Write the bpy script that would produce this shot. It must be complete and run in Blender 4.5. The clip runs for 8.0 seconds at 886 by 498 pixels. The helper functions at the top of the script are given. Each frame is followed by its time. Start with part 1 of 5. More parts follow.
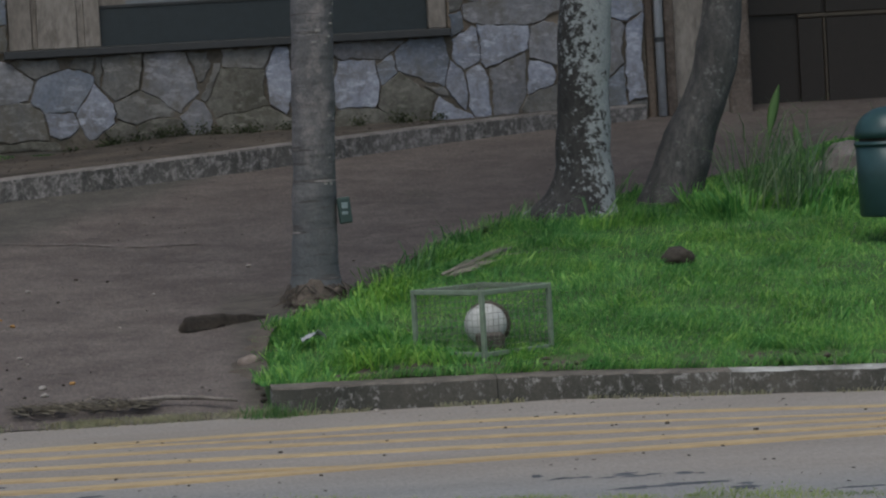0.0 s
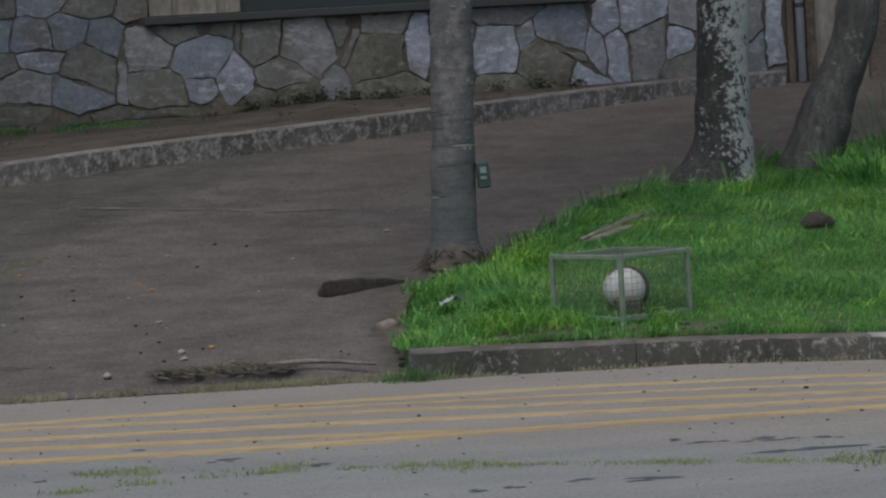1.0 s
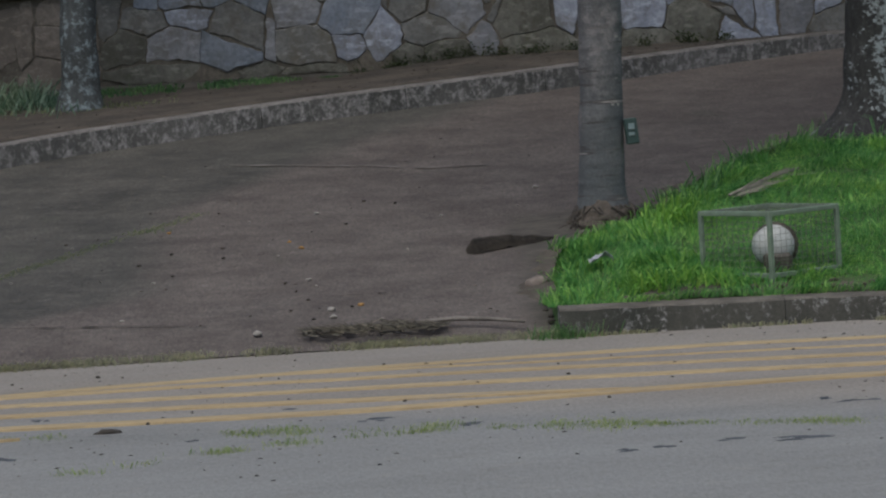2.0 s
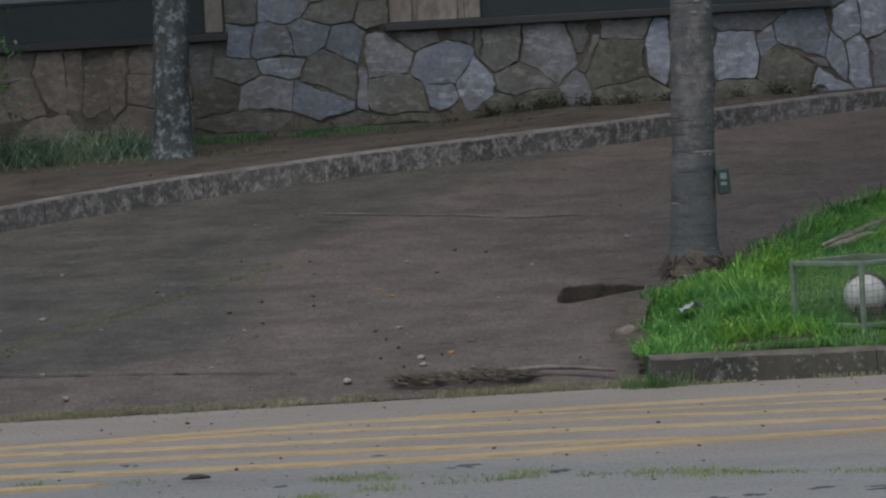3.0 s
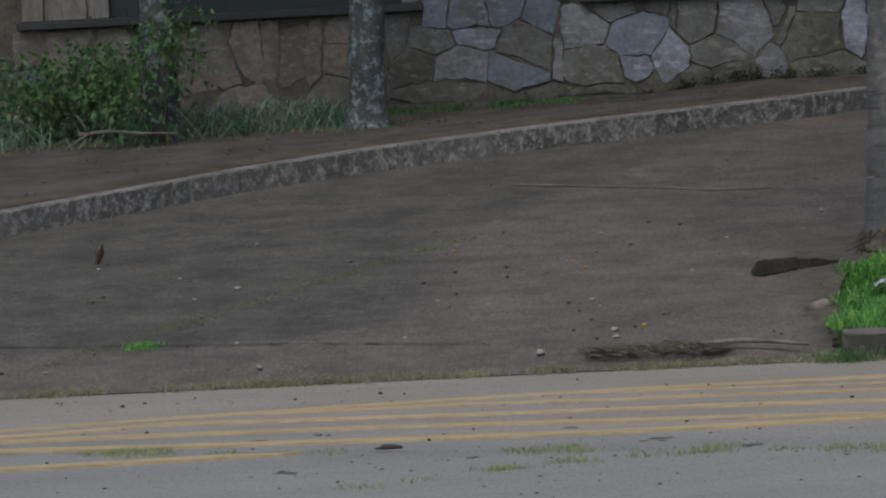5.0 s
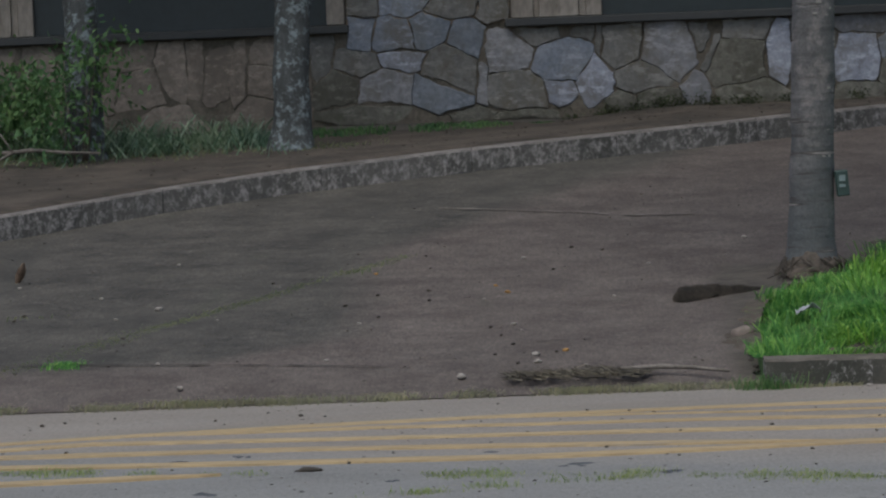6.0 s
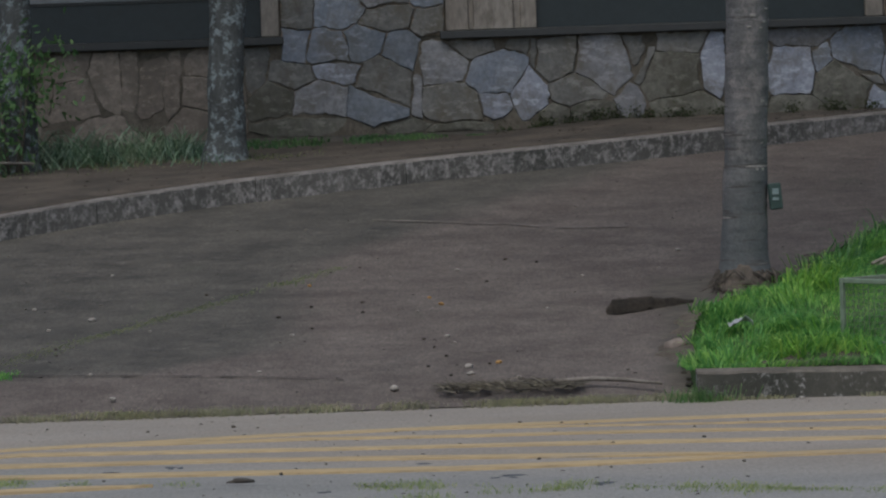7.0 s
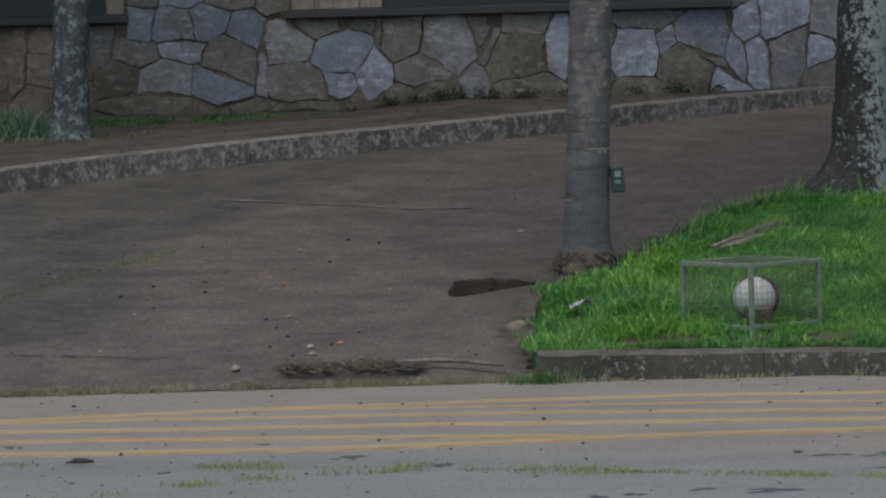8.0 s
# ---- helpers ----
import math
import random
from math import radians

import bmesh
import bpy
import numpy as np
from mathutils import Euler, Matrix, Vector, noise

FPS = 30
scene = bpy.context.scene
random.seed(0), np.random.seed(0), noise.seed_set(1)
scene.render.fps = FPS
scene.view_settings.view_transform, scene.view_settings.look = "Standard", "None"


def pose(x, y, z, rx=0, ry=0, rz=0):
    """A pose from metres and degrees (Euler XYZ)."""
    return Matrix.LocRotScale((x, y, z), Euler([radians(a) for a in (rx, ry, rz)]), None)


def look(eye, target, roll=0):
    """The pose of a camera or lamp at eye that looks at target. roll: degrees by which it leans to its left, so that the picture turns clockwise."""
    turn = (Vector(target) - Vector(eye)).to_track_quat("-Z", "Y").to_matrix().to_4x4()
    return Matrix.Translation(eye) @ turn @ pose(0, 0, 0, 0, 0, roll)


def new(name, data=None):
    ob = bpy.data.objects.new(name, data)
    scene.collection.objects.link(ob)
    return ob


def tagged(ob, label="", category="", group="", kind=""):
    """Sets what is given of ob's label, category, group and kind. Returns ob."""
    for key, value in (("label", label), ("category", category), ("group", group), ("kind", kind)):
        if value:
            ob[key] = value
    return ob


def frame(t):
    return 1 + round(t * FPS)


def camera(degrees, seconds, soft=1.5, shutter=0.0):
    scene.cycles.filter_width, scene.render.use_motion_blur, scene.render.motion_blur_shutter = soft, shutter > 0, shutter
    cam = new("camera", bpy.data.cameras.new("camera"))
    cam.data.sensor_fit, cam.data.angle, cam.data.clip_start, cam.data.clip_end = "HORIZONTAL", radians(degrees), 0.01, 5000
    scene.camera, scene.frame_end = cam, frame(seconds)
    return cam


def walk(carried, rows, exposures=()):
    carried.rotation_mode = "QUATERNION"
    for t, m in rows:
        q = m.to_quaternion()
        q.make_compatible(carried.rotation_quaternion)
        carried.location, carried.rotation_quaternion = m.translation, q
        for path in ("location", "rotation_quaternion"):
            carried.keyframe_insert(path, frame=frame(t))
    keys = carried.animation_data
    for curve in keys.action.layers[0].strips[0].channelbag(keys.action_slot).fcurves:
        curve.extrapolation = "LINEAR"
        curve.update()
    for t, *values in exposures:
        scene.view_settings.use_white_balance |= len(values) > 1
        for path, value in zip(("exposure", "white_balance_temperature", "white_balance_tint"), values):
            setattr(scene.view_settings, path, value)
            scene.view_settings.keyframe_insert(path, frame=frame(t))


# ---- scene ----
# ---- camera: a hand-held long lens that pans from one spot ----
cam = camera(12.0, 8.0, soft=2.2)
# seconds, place, then turn to the right, tilt up, lean (degrees)
WALK = [
    (0.0, 0.000, -0.002, 1.619, 5.387, -2.941, 3.150),
    (0.5, -0.002, -0.002, 1.608, 4.509, -2.513, 3.111),
    (1.0, -0.000, -0.001, 1.599, 3.477, -3.261, 3.166),
    (1.5, -0.005, 0.001, 1.611, 2.405, -3.743, 3.402),
    (2.0, -0.011, -0.027, 1.636, 1.451, -3.831, 3.492),
    (2.2, -0.015, 0.006, 1.618, 1.084, -3.628, 3.573),
    (3.3, 0.001, 0.002, 1.603, 0.088, -2.976, 3.111),
    (3.5, -0.014, -0.014, 1.626, 0.001, -3.099, 3.100),
    (4.0, -0.008, -0.001, 1.609, -0.851, -3.163, 3.326),
    (4.5, -0.007, -0.006, 1.606, -1.792, -3.205, 3.361),
    (4.7, -0.006, -0.001, 1.611, -2.134, -3.309, 3.222),
    (5.3, 0.000, 0.000, 1.610, -2.420, -3.220, 2.650),
    (5.8, 0.006, -0.004, 1.609, -1.738, -3.086, 2.149),
    (6.0, 0.002, 0.005, 1.614, -1.368, -3.025, 2.219),
    (6.5, -0.002, 0.001, 1.609, -0.811, -2.868, 2.131),
    (7.0, 0.012, -0.000, 1.610, -0.487, -2.884, 1.986),
    (7.5, 0.014, 0.005, 1.604, 0.208, -3.033, 1.630),
    (8.0, 0.039, -0.031, 1.627, 1.570, -3.251, 1.512),
]


def aim(x, y, z, turn, tilt, lean):
    eye = Vector((x, y, z))
    a, b = radians(turn), radians(tilt)
    ahead = Vector((math.sin(a) * math.cos(b), math.cos(a) * math.cos(b), math.sin(b)))
    return look(eye, eye + ahead, -lean)


walk(cam, [(row[0], aim(*row[1:])) for row in WALK], exposures=[(0.0, 0.03, 6380, 5), (8.0, 0.03, 6380, 5)])

# ---- overcast evening sky and a very soft sun ----
world = bpy.data.worlds.new("overcast_sky")
scene.world = world
world.use_nodes = True
wn = world.node_tree.nodes
sky = wn.new("ShaderNodeTexSky")
sky.sky_type = "NISHITA"
sky.sun_disc = False
sky.sun_elevation = radians(60)
sky.sun_rotation = radians(195)
sky.air_density, sky.dust_density, sky.ozone_density = 1.0, 3.0, 1.0
world.node_tree.links.new(sky.outputs[0], wn["Background"].inputs[0])
wn["Background"].inputs[1].default_value = 0.10
sun = bpy.data.lights.new("sun", "SUN")
sun.energy, sun.angle, sun.color = 1.5, radians(45), (1.0, 0.98, 0.94)
sun_ob = new("sun", sun)
sun_ob.matrix_world = look((-3.0, 10.0, 22), (0, 20, 0))


# ---- materials ----
def material(name):
    m = bpy.data.materials.new(name)
    m.use_nodes = True
    return m, m.node_tree.nodes, m.node_tree.links, m.node_tree.nodes["Principled BSDF"]


def noise_tex(n, l, coord, scale, detail=6, rough=0.6, stretch=None):
    t = n.new("ShaderNodeTexNoise")
    t.inputs["Scale"].default_value = scale
    t.inputs["Detail"].default_value = detail
    t.inputs["Roughness"].default_value = rough
    if stretch:
        mp = n.new("ShaderNodeMapping")
        mp.inputs["Scale"].default_value = stretch
        l.new(coord, mp.inputs["Vector"])
        coord = mp.outputs[0]
    l.new(coord, t.inputs["Vector"])
    return t.outputs["Fac"]


def ramp(n, l, fac, stops):
    r = n.new("ShaderNodeValToRGB")
    while len(r.color_ramp.elements) < len(stops):
        r.color_ramp.elements.new(0.5)
    for e, (p, c) in zip(r.color_ramp.elements, stops):
        e.position = p
        e.color = (*c, 1) if len(c) == 3 else c
    l.new(fac, r.inputs[0])
    return r.outputs[0]


def grey(n, l, fac, lo, hi):
    return ramp(n, l, fac, [(lo, (0, 0, 0)), (hi, (1, 1, 1))])


def mix(n, l, fac, a, b, kind="MIX"):
    m = n.new("ShaderNodeMix")
    m.data_type, m.blend_type = "RGBA", kind
    for s, v in ((0, fac), (6, a), (7, b)):
        if isinstance(v, (int, float)):
            m.inputs[s].default_value = v
        elif isinstance(v, tuple):
            m.inputs[s].default_value = (*v, 1)
        else:
            l.new(v, m.inputs[s])
    return m.outputs[2]


def bump(n, l, bsdf, height, strength, distance):
    b = n.new("ShaderNodeBump")
    b.inputs["Strength"].default_value = strength
    b.inputs["Distance"].default_value = distance
    l.new(height, b.inputs["Height"])
    l.new(b.outputs[0], bsdf.inputs["Normal"])


def mottled(name, c1, c2, c3=None, big=1.2, small=40, rough=0.85, relief=0.4, dist=0.004, stretch=None, per_object=0.0, stain=None):
    """A surface with broad mottling, fine grain and relief."""
    m, n, l, b = material(name)
    co = n.new("ShaderNodeNewGeometry").outputs["Position"]
    f1 = noise_tex(n, l, co, big, 5, 0.65, stretch)
    f2 = noise_tex(n, l, co, small, 6, 0.7, stretch)
    col = mix(n, l, grey(n, l, f1, 0.40, 0.60), c1, c2)
    if c3:
        f3 = noise_tex(n, l, co, big * 4.3, 6, 0.7, stretch)
        col = mix(n, l, grey(n, l, f3, 0.55, 0.72), col, c3)
    col = mix(n, l, 0.55, col, ramp(n, l, f2, [(0.36, (0.42, 0.42, 0.42)), (0.62, (1.0, 1.0, 1.0))]), "MULTIPLY")
    if stain:
        f4 = noise_tex(n, l, co, 3.3, 8, 0.78, (1, 1, 0.7))
        col = mix(n, l, grey(n, l, f4, 0.47, 0.62), col, stain)
        f5 = noise_tex(n, l, co, 11, 7, 0.75, (1, 1, 2.2))
        col = mix(n, l, grey(n, l, f5, 0.53, 0.64), col, tuple(1.12 * v for v in c2))
    if per_object:
        rnd = n.new("ShaderNodeObjectInfo").outputs["Random"]
        k = 1 - per_object
        col = mix(n, l, 1.0, col, ramp(n, l, rnd, [(0, (k, k, k)), (1, (1, 1, 1))]), "MULTIPLY")
    l.new(col, b.inputs["Base Color"])
    b.inputs["Roughness"].default_value = rough
    bump(n, l, b, f2, relief, dist)
    return m


def band(n, l, co, axis_weights, lo, hi):
    """0..1 along a straight gradient over the plan."""
    d = n.new("ShaderNodeVectorMath")
    d.operation = "DOT_PRODUCT"
    l.new(co, d.inputs[0])
    d.inputs[1].default_value = axis_weights
    mr = n.new("ShaderNodeMapRange")
    mr.inputs["From Min"].default_value, mr.inputs["From Max"].default_value = lo, hi
    l.new(d.outputs["Value"], mr.inputs["Value"])
    return mr.outputs[0]


def add(n, l, a, b, k=1.0):
    m = n.new("ShaderNodeMath")
    m.operation = "MULTIPLY_ADD"
    l.new(b, m.inputs[0])
    m.inputs[1].default_value = k
    l.new(a, m.inputs[2])
    return m.outputs[0]


def drive_material():
    """Reddish paved drive with a dark mossy stain towards its kerb."""
    m, n, l, b = material("drive_surface")
    co = n.new("ShaderNodeNewGeometry").outputs["Position"]
    broad = noise_tex(n, l, co, 0.9, 6, 0.65, (1, 0.45, 1))
    streak = noise_tex(n, l, co, 4.0, 8, 0.75, (0.7, 0.8, 1))
    fine = noise_tex(n, l, co, 60, 6, 0.8, (1, 0.25, 1))
    blotch = noise_tex(n, l, co, 2.6, 7, 0.72, (0.8, 0.3, 1))
    scuff = noise_tex(n, l, co, 13.0, 8, 0.8, (0.55, 0.8, 1))
    grit = noise_tex(n, l, co, 36, 4, 0.75, (1, 0.35, 1))
    red = mix(n, l, grey(n, l, streak, 0.38, 0.62), (0.096, 0.075, 0.067), (0.163, 0.134, 0.120))
    dark = mix(n, l, grey(n, l, streak, 0.38, 0.62), (0.054, 0.049, 0.043), (0.112, 0.100, 0.087))
    least = n.new("ShaderNodeMath")
    least.operation = "MINIMUM"
    l.new(band(n, l, co, (1, 0, 0), -1.6, -0.2), least.inputs[0])
    l.new(band(n, l, co, (0.87, -0.5, 0), -12.45, -11.1), least.inputs[1])
    g = add(n, l, least.outputs[0], broad, 0.40)
    g = add(n, l, g, blotch, 0.25)
    g = add(n, l, g, band(n, l, co, (0, -1, 0), -19.6, -18.7), 0.75)
    col = mix(n, l, grey(n, l, g, 0.71, 0.91), dark, red)
    # worn pale streaks, damp dark patches, crumbs and grit
    col = mix(n, l, grey(n, l, scuff, 0.57, 0.74), col, (0.195, 0.172, 0.156))
    damp = noise_tex(n, l, co, 2.5, 8, 0.78, (0.6, 0.6, 1))
    col = mix(n, l, grey(n, l, damp, 0.56, 0.80), col, (0.050, 0.045, 0.041))
    green = noise_tex(n, l, co, 1.2, 7, 0.75, (0.8, 0.5, 1))
    col = mix(n, l, grey(n, l, green, 0.60, 0.80), col, (0.070, 0.078, 0.050))
    col = mix(n, l, grey(n, l, grit, 0.66, 0.74), col, (0.23, 0.205, 0.185))
    col = mix(n, l, 0.5, col, ramp(n, l, fine, [(0.38, (0.3, 0.3, 0.3)), (0.60, (1, 1, 1))]), "MULTIPLY")
    speck = noise_tex(n, l, co, 140, 3, 0.7, (1, 0.12, 1))
    col = mix(n, l, 0.5, col, ramp(n, l, speck, [(0.36, (0.5, 0.5, 0.5)), (0.62, (1.2, 1.2, 1.2))]), "MULTIPLY")
    # soil washed out of the lawn's corner
    wash = n.new("ShaderNodeMath")
    wash.operation = "MINIMUM"
    l.new(band(n, l, co, (1, 0, 0), 0.62, 1.12), wash.inputs[0])
    l.new(band(n, l, co, (0, -1, 0), -21.6, -20.7), wash.inputs[1])
    silt = add(n, l, wash.outputs[0], streak, 0.9)
    col = mix(n, l, grey(n, l, silt, 0.80, 1.35), col, mix(n, l, grey(n, l, scuff, 0.4, 0.6), (0.045, 0.038, 0.032), (0.105, 0.088, 0.074)))
    l.new(col, b.inputs["Base Color"])
    b.inputs["Roughness"].default_value = 0.8
    bump(n, l, b, fine, 0.5, 0.006)
    return m


def road_material():
    """Worn pale road surface, bluer on the camera's side of the weedy joint."""
    m, n, l, b = material("road_surface")
    co = n.new("ShaderNodeNewGeometry").outputs["Position"]
    broad = noise_tex(n, l, co, 1.3, 5, 0.6, (0.5, 1.2, 1))
    fine = noise_tex(n, l, co, 60, 6, 0.8, (1, 0.25, 1))
    grit = noise_tex(n, l, co, 18, 8, 0.8, (0.6, 0.7, 1))
    brown = mix(n, l, grey(n, l, broad, 0.3, 0.7), (0.245, 0.214, 0.190), (0.315, 0.280, 0.252))
    blue = mix(n, l, grey(n, l, broad, 0.3, 0.7), (0.220, 0.214, 0.209), (0.280, 0.273, 0.268))
    g = add(n, l, band(n, l, co, (0.37, 0.93, 0), 13.5, 15.4), broad, 0.5)
    col = mix(n, l, grey(n, l, g, 0.6, 1.1), blue, brown)
    col = mix(n, l, grey(n, l, grit, 0.58, 0.72), col, (0.185, 0.168, 0.153))
    wear = noise_tex(n, l, co, 6.0, 8, 0.8, (0.5, 0.8, 1))
    col = mix(n, l, grey(n, l, wear, 0.56, 0.76), col, (0.325, 0.30, 0.275))
    dirt = noise_tex(n, l, co, 4.0, 8, 0.8, (0.4, 0.8, 1))
    col = mix(n, l, grey(n, l, dirt, 0.58, 0.80), col, (0.175, 0.155, 0.138))
    col = mix(n, l, 0.36, col, ramp(n, l, fine, [(0.38, (0.35, 0.35, 0.35)), (0.60, (1, 1, 1))]), "MULTIPLY")
    speck = noise_tex(n, l, co, 150, 3, 0.7, (1, 0.12, 1))
    col = mix(n, l, 0.26, col, ramp(n, l, speck, [(0.36, (0.55, 0.55, 0.55)), (0.62, (1.15, 1.15, 1.15))]), "MULTIPLY")
    l.new(col, b.inputs["Base Color"])
    b.inputs["Roughness"].default_value = 0.85
    bump(n, l, b, fine, 0.4, 0.005)
    return m


def kerb_material(name, low, high, white, lo=0.5, hi=0.66):
    """Old limewashed concrete, blackened and streaked."""
    m, n, l, b = material(name)
    co = n.new("ShaderNodeNewGeometry").outputs["Position"]
    broad = noise_tex(n, l, co, 1.5, 4, 0.6)
    mid = noise_tex(n, l, co, 21, 8, 0.8, (1, 1, 0.8))
    fine = noise_tex(n, l, co, 60, 5, 0.7)
    col = mix(n, l, grey(n, l, broad, 0.35, 0.65), low, high)
    col = mix(n, l, grey(n, l, mid, lo, hi), col, white)
    col = mix(n, l, 0.4, col, ramp(n, l, fine, [(0.38, (0.35, 0.35, 0.35)), (0.60, (1, 1, 1))]), "MULTIPLY")
    l.new(col, b.inputs["Base Color"])
    b.inputs["Roughness"].default_value = 0.9
    bump(n, l, b, mid, 0.6, 0.012)
    return m


def bark_material(name, dark, mid_c, lichen, lo, hi, ring=0.0, scale=9, side=None, spots=0.0):
    m, n, l, b = material(name)
    co = n.new("ShaderNodeNewGeometry").outputs["Position"]
    ridges = noise_tex(n, l, co, 16, 7, 0.7, (1.6, 1.6, 0.5) if not ring else (0.7, 0.7, 1.5))
    blot = noise_tex(n, l, co, scale, 8, 0.72)
    fine = noise_tex(n, l, co, 70, 5, 0.7)
    col = mix(n, l, grey(n, l, ridges, 0.38, 0.62), dark, mid_c)
    tone = noise_tex(n, l, co, 3.5, 6, 0.7, (1.4, 1.4, 0.8))
    col = mix(n, l, grey(n, l, tone, 0.35, 0.7), col, tuple(0.8 * v for v in dark))
    if side:
        blot = add(n, l, blot, band(n, l, co, side[0], side[1], side[2]), side[3])
    col = mix(n, l, grey(n, l, blot, lo, hi), col, lichen)
    if spots:
        # round crusts of lichen, large and small
        patchy = grey(n, l, add(n, l, noise_tex(n, l, co, 5.0, 4, 0.6), blot, 0.6), 0.84, 0.98)
        for size, reach in ((8.0, 0.24), (17.0, 0.30), (34.0, 0.36)):
            v = n.new("ShaderNodeTexVoronoi")
            v.inputs["Scale"].default_value = size
            wob = n.new("ShaderNodeVectorMath")
            wob.operation = "MULTIPLY_ADD"
            jit = n.new("ShaderNodeTexNoise")
            jit.inputs["Scale"].default_value = 30
            l.new(co, jit.inputs["Vector"])
            l.new(jit.outputs["Color"], wob.inputs[0])
            wob.inputs[1].default_value = (0.035, 0.035, 0.035)
            l.new(co, wob.inputs[2])
            l.new(wob.outputs[0], v.inputs["Vector"])
            near = grey(n, l, v.outputs["Distance"], reach * 0.75, reach)
            crust = mix(n, l, spots, col, tuple(1.1 * q for q in lichen))
            col = mix(n, l, near, mix(n, l, patchy, col, crust), col)
    if ring:
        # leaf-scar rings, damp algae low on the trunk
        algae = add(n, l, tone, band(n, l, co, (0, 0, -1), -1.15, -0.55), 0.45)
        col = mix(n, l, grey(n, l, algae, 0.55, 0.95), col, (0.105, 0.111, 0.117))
        scar = noise_tex(n, l, co, 5.0, 3, 0.55, (0.35, 0.35, 5.0))
        col = mix(n, l, grey(n, l, scar, 0.57, 0.61), col, mix(n, l, grey(n, l, scar, 0.63, 0.66), (0.075, 0.068, 0.066), (0.27, 0.245, 0.235)))
    col = mix(n, l, 0.35, col, ramp(n, l, fine, [(0.38, (0.35, 0.35, 0.35)), (0.60, (1, 1, 1))]), "MULTIPLY")
    l.new(col, b.inputs["Base Color"])
    b.inputs["Roughness"].default_value = 0.9
    bump(n, l, b, add(n, l, ridges, fine, 0.4), 0.7, 0.012)
    return m


def blade_material(name, c1, c2, c3, shade=(0.50, 0.62, 0.64)):
    """Grass: every blade has its own tint, and light passes through a little."""
    m, n, l, b = material(name)
    geo = n.new("ShaderNodeNewGeometry")
    co = geo.outputs["Position"]
    patch = noise_tex(n, l, co, 2.2, 7, 0.75, (1, 0.5, 1))
    col = ramp(n, l, geo.outputs["Random Per Island"], [(0.0, c1), (0.6, c2), (1.0, c3)])
    col = mix(n, l, 0.8, col, ramp(n, l, patch, [(0.38, shade), (0.60, (1.05, 1.0, 0.80))]), "MULTIPLY")
    l.new(col, b.inputs["Base Color"])
    b.inputs["Roughness"].default_value = 0.55
    b.inputs["Specular IOR Level"].default_value = 0.3
    tr = n.new("ShaderNodeBsdfTranslucent")
    l.new(col, tr.inputs["Color"])
    ms = n.new("ShaderNodeMixShader")
    ms.inputs[0].default_value = 0.35
    l.new(b.outputs[0], ms.inputs[1])
    l.new(tr.outputs[0], ms.inputs[2])
    l.new(ms.outputs[0], n["Material Output"].inputs["Surface"])
    return m


def plain(name, color, rough=0.6, metal=0.0, grain=0.25):
    m, n, l, b = material(name)
    co = n.new("ShaderNodeNewGeometry").outputs["Position"]
    f = noise_tex(n, l, co, 22, 6, 0.7)
    k = 1 - grain
    l.new(mix(n, l, 1.0, color, ramp(n, l, f, [(0.3, (k, k, k)), (0.7, (1, 1, 1))]), "MULTIPLY"), b.inputs["Base Color"])
    b.inputs["Roughness"].default_value = rough
    b.inputs["Metallic"].default_value = metal
    bump(n, l, b, f, 0.15, 0.002)
    return m


def glass_material():
    m, n, l, b = material("dark_glass")
    b.inputs["Base Color"].default_value = (0.02, 0.026, 0.03, 1)
    b.inputs["Roughness"].default_value = 0.12
    return m


DRIVE = drive_material()
ROAD = road_material()
EARTH = mottled("bed_earth", (0.050, 0.040, 0.033), (0.100, 0.079, 0.064), (0.032, 0.037, 0.024), 4.5, 30, 0.95, 0.6, 0.012, (0.6, 0.8, 1))
SOIL = mottled("dark_soil", (0.042, 0.036, 0.029), (0.078, 0.063, 0.05), None, 3, 40, 0.95, 0.8, 0.02)
TURF = mottled("turf_base", (0.05, 0.10, 0.028), (0.075, 0.135, 0.035), (0.10, 0.085, 0.055), 2, 40, 0.95, 0.8, 0.02)
BANK_SOIL = mottled("bank_soil", (0.075, 0.060, 0.048), (0.125, 0.10, 0.082), (0.05, 0.06, 0.035), 7, 45, 0.95, 0.8, 0.012)
FIELD = mottled("far_ground", (0.08, 0.09, 0.05), (0.12, 0.11, 0.08), None, 0.2, 5, 0.95)
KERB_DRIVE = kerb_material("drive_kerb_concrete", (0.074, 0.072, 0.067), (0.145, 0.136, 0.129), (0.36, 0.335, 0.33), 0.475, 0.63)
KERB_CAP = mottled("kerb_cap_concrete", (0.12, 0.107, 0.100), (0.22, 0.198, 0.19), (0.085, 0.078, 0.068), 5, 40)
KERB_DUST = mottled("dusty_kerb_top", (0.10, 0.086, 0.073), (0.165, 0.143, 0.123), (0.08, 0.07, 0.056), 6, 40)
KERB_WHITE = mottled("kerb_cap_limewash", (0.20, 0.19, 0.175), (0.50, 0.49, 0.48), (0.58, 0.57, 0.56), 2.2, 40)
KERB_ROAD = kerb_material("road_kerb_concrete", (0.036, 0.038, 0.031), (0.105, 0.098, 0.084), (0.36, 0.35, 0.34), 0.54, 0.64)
MORTAR = mottled("mortar", (0.10, 0.09, 0.072), (0.16, 0.138, 0.11), (0.05, 0.058, 0.036), 3, 50, 0.95, 0.6, 0.01)
MORTAR_TAN = mottled("tan_mortar", (0.20, 0.16, 0.125), (0.27, 0.22, 0.175), None, 3, 50, 0.95, 0.5, 0.008)
MORTAR_MID = mottled("brown_mortar", (0.105, 0.092, 0.074), (0.165, 0.142, 0.118), (0.055, 0.060, 0.038), 4, 50, 0.95, 0.5, 0.008)
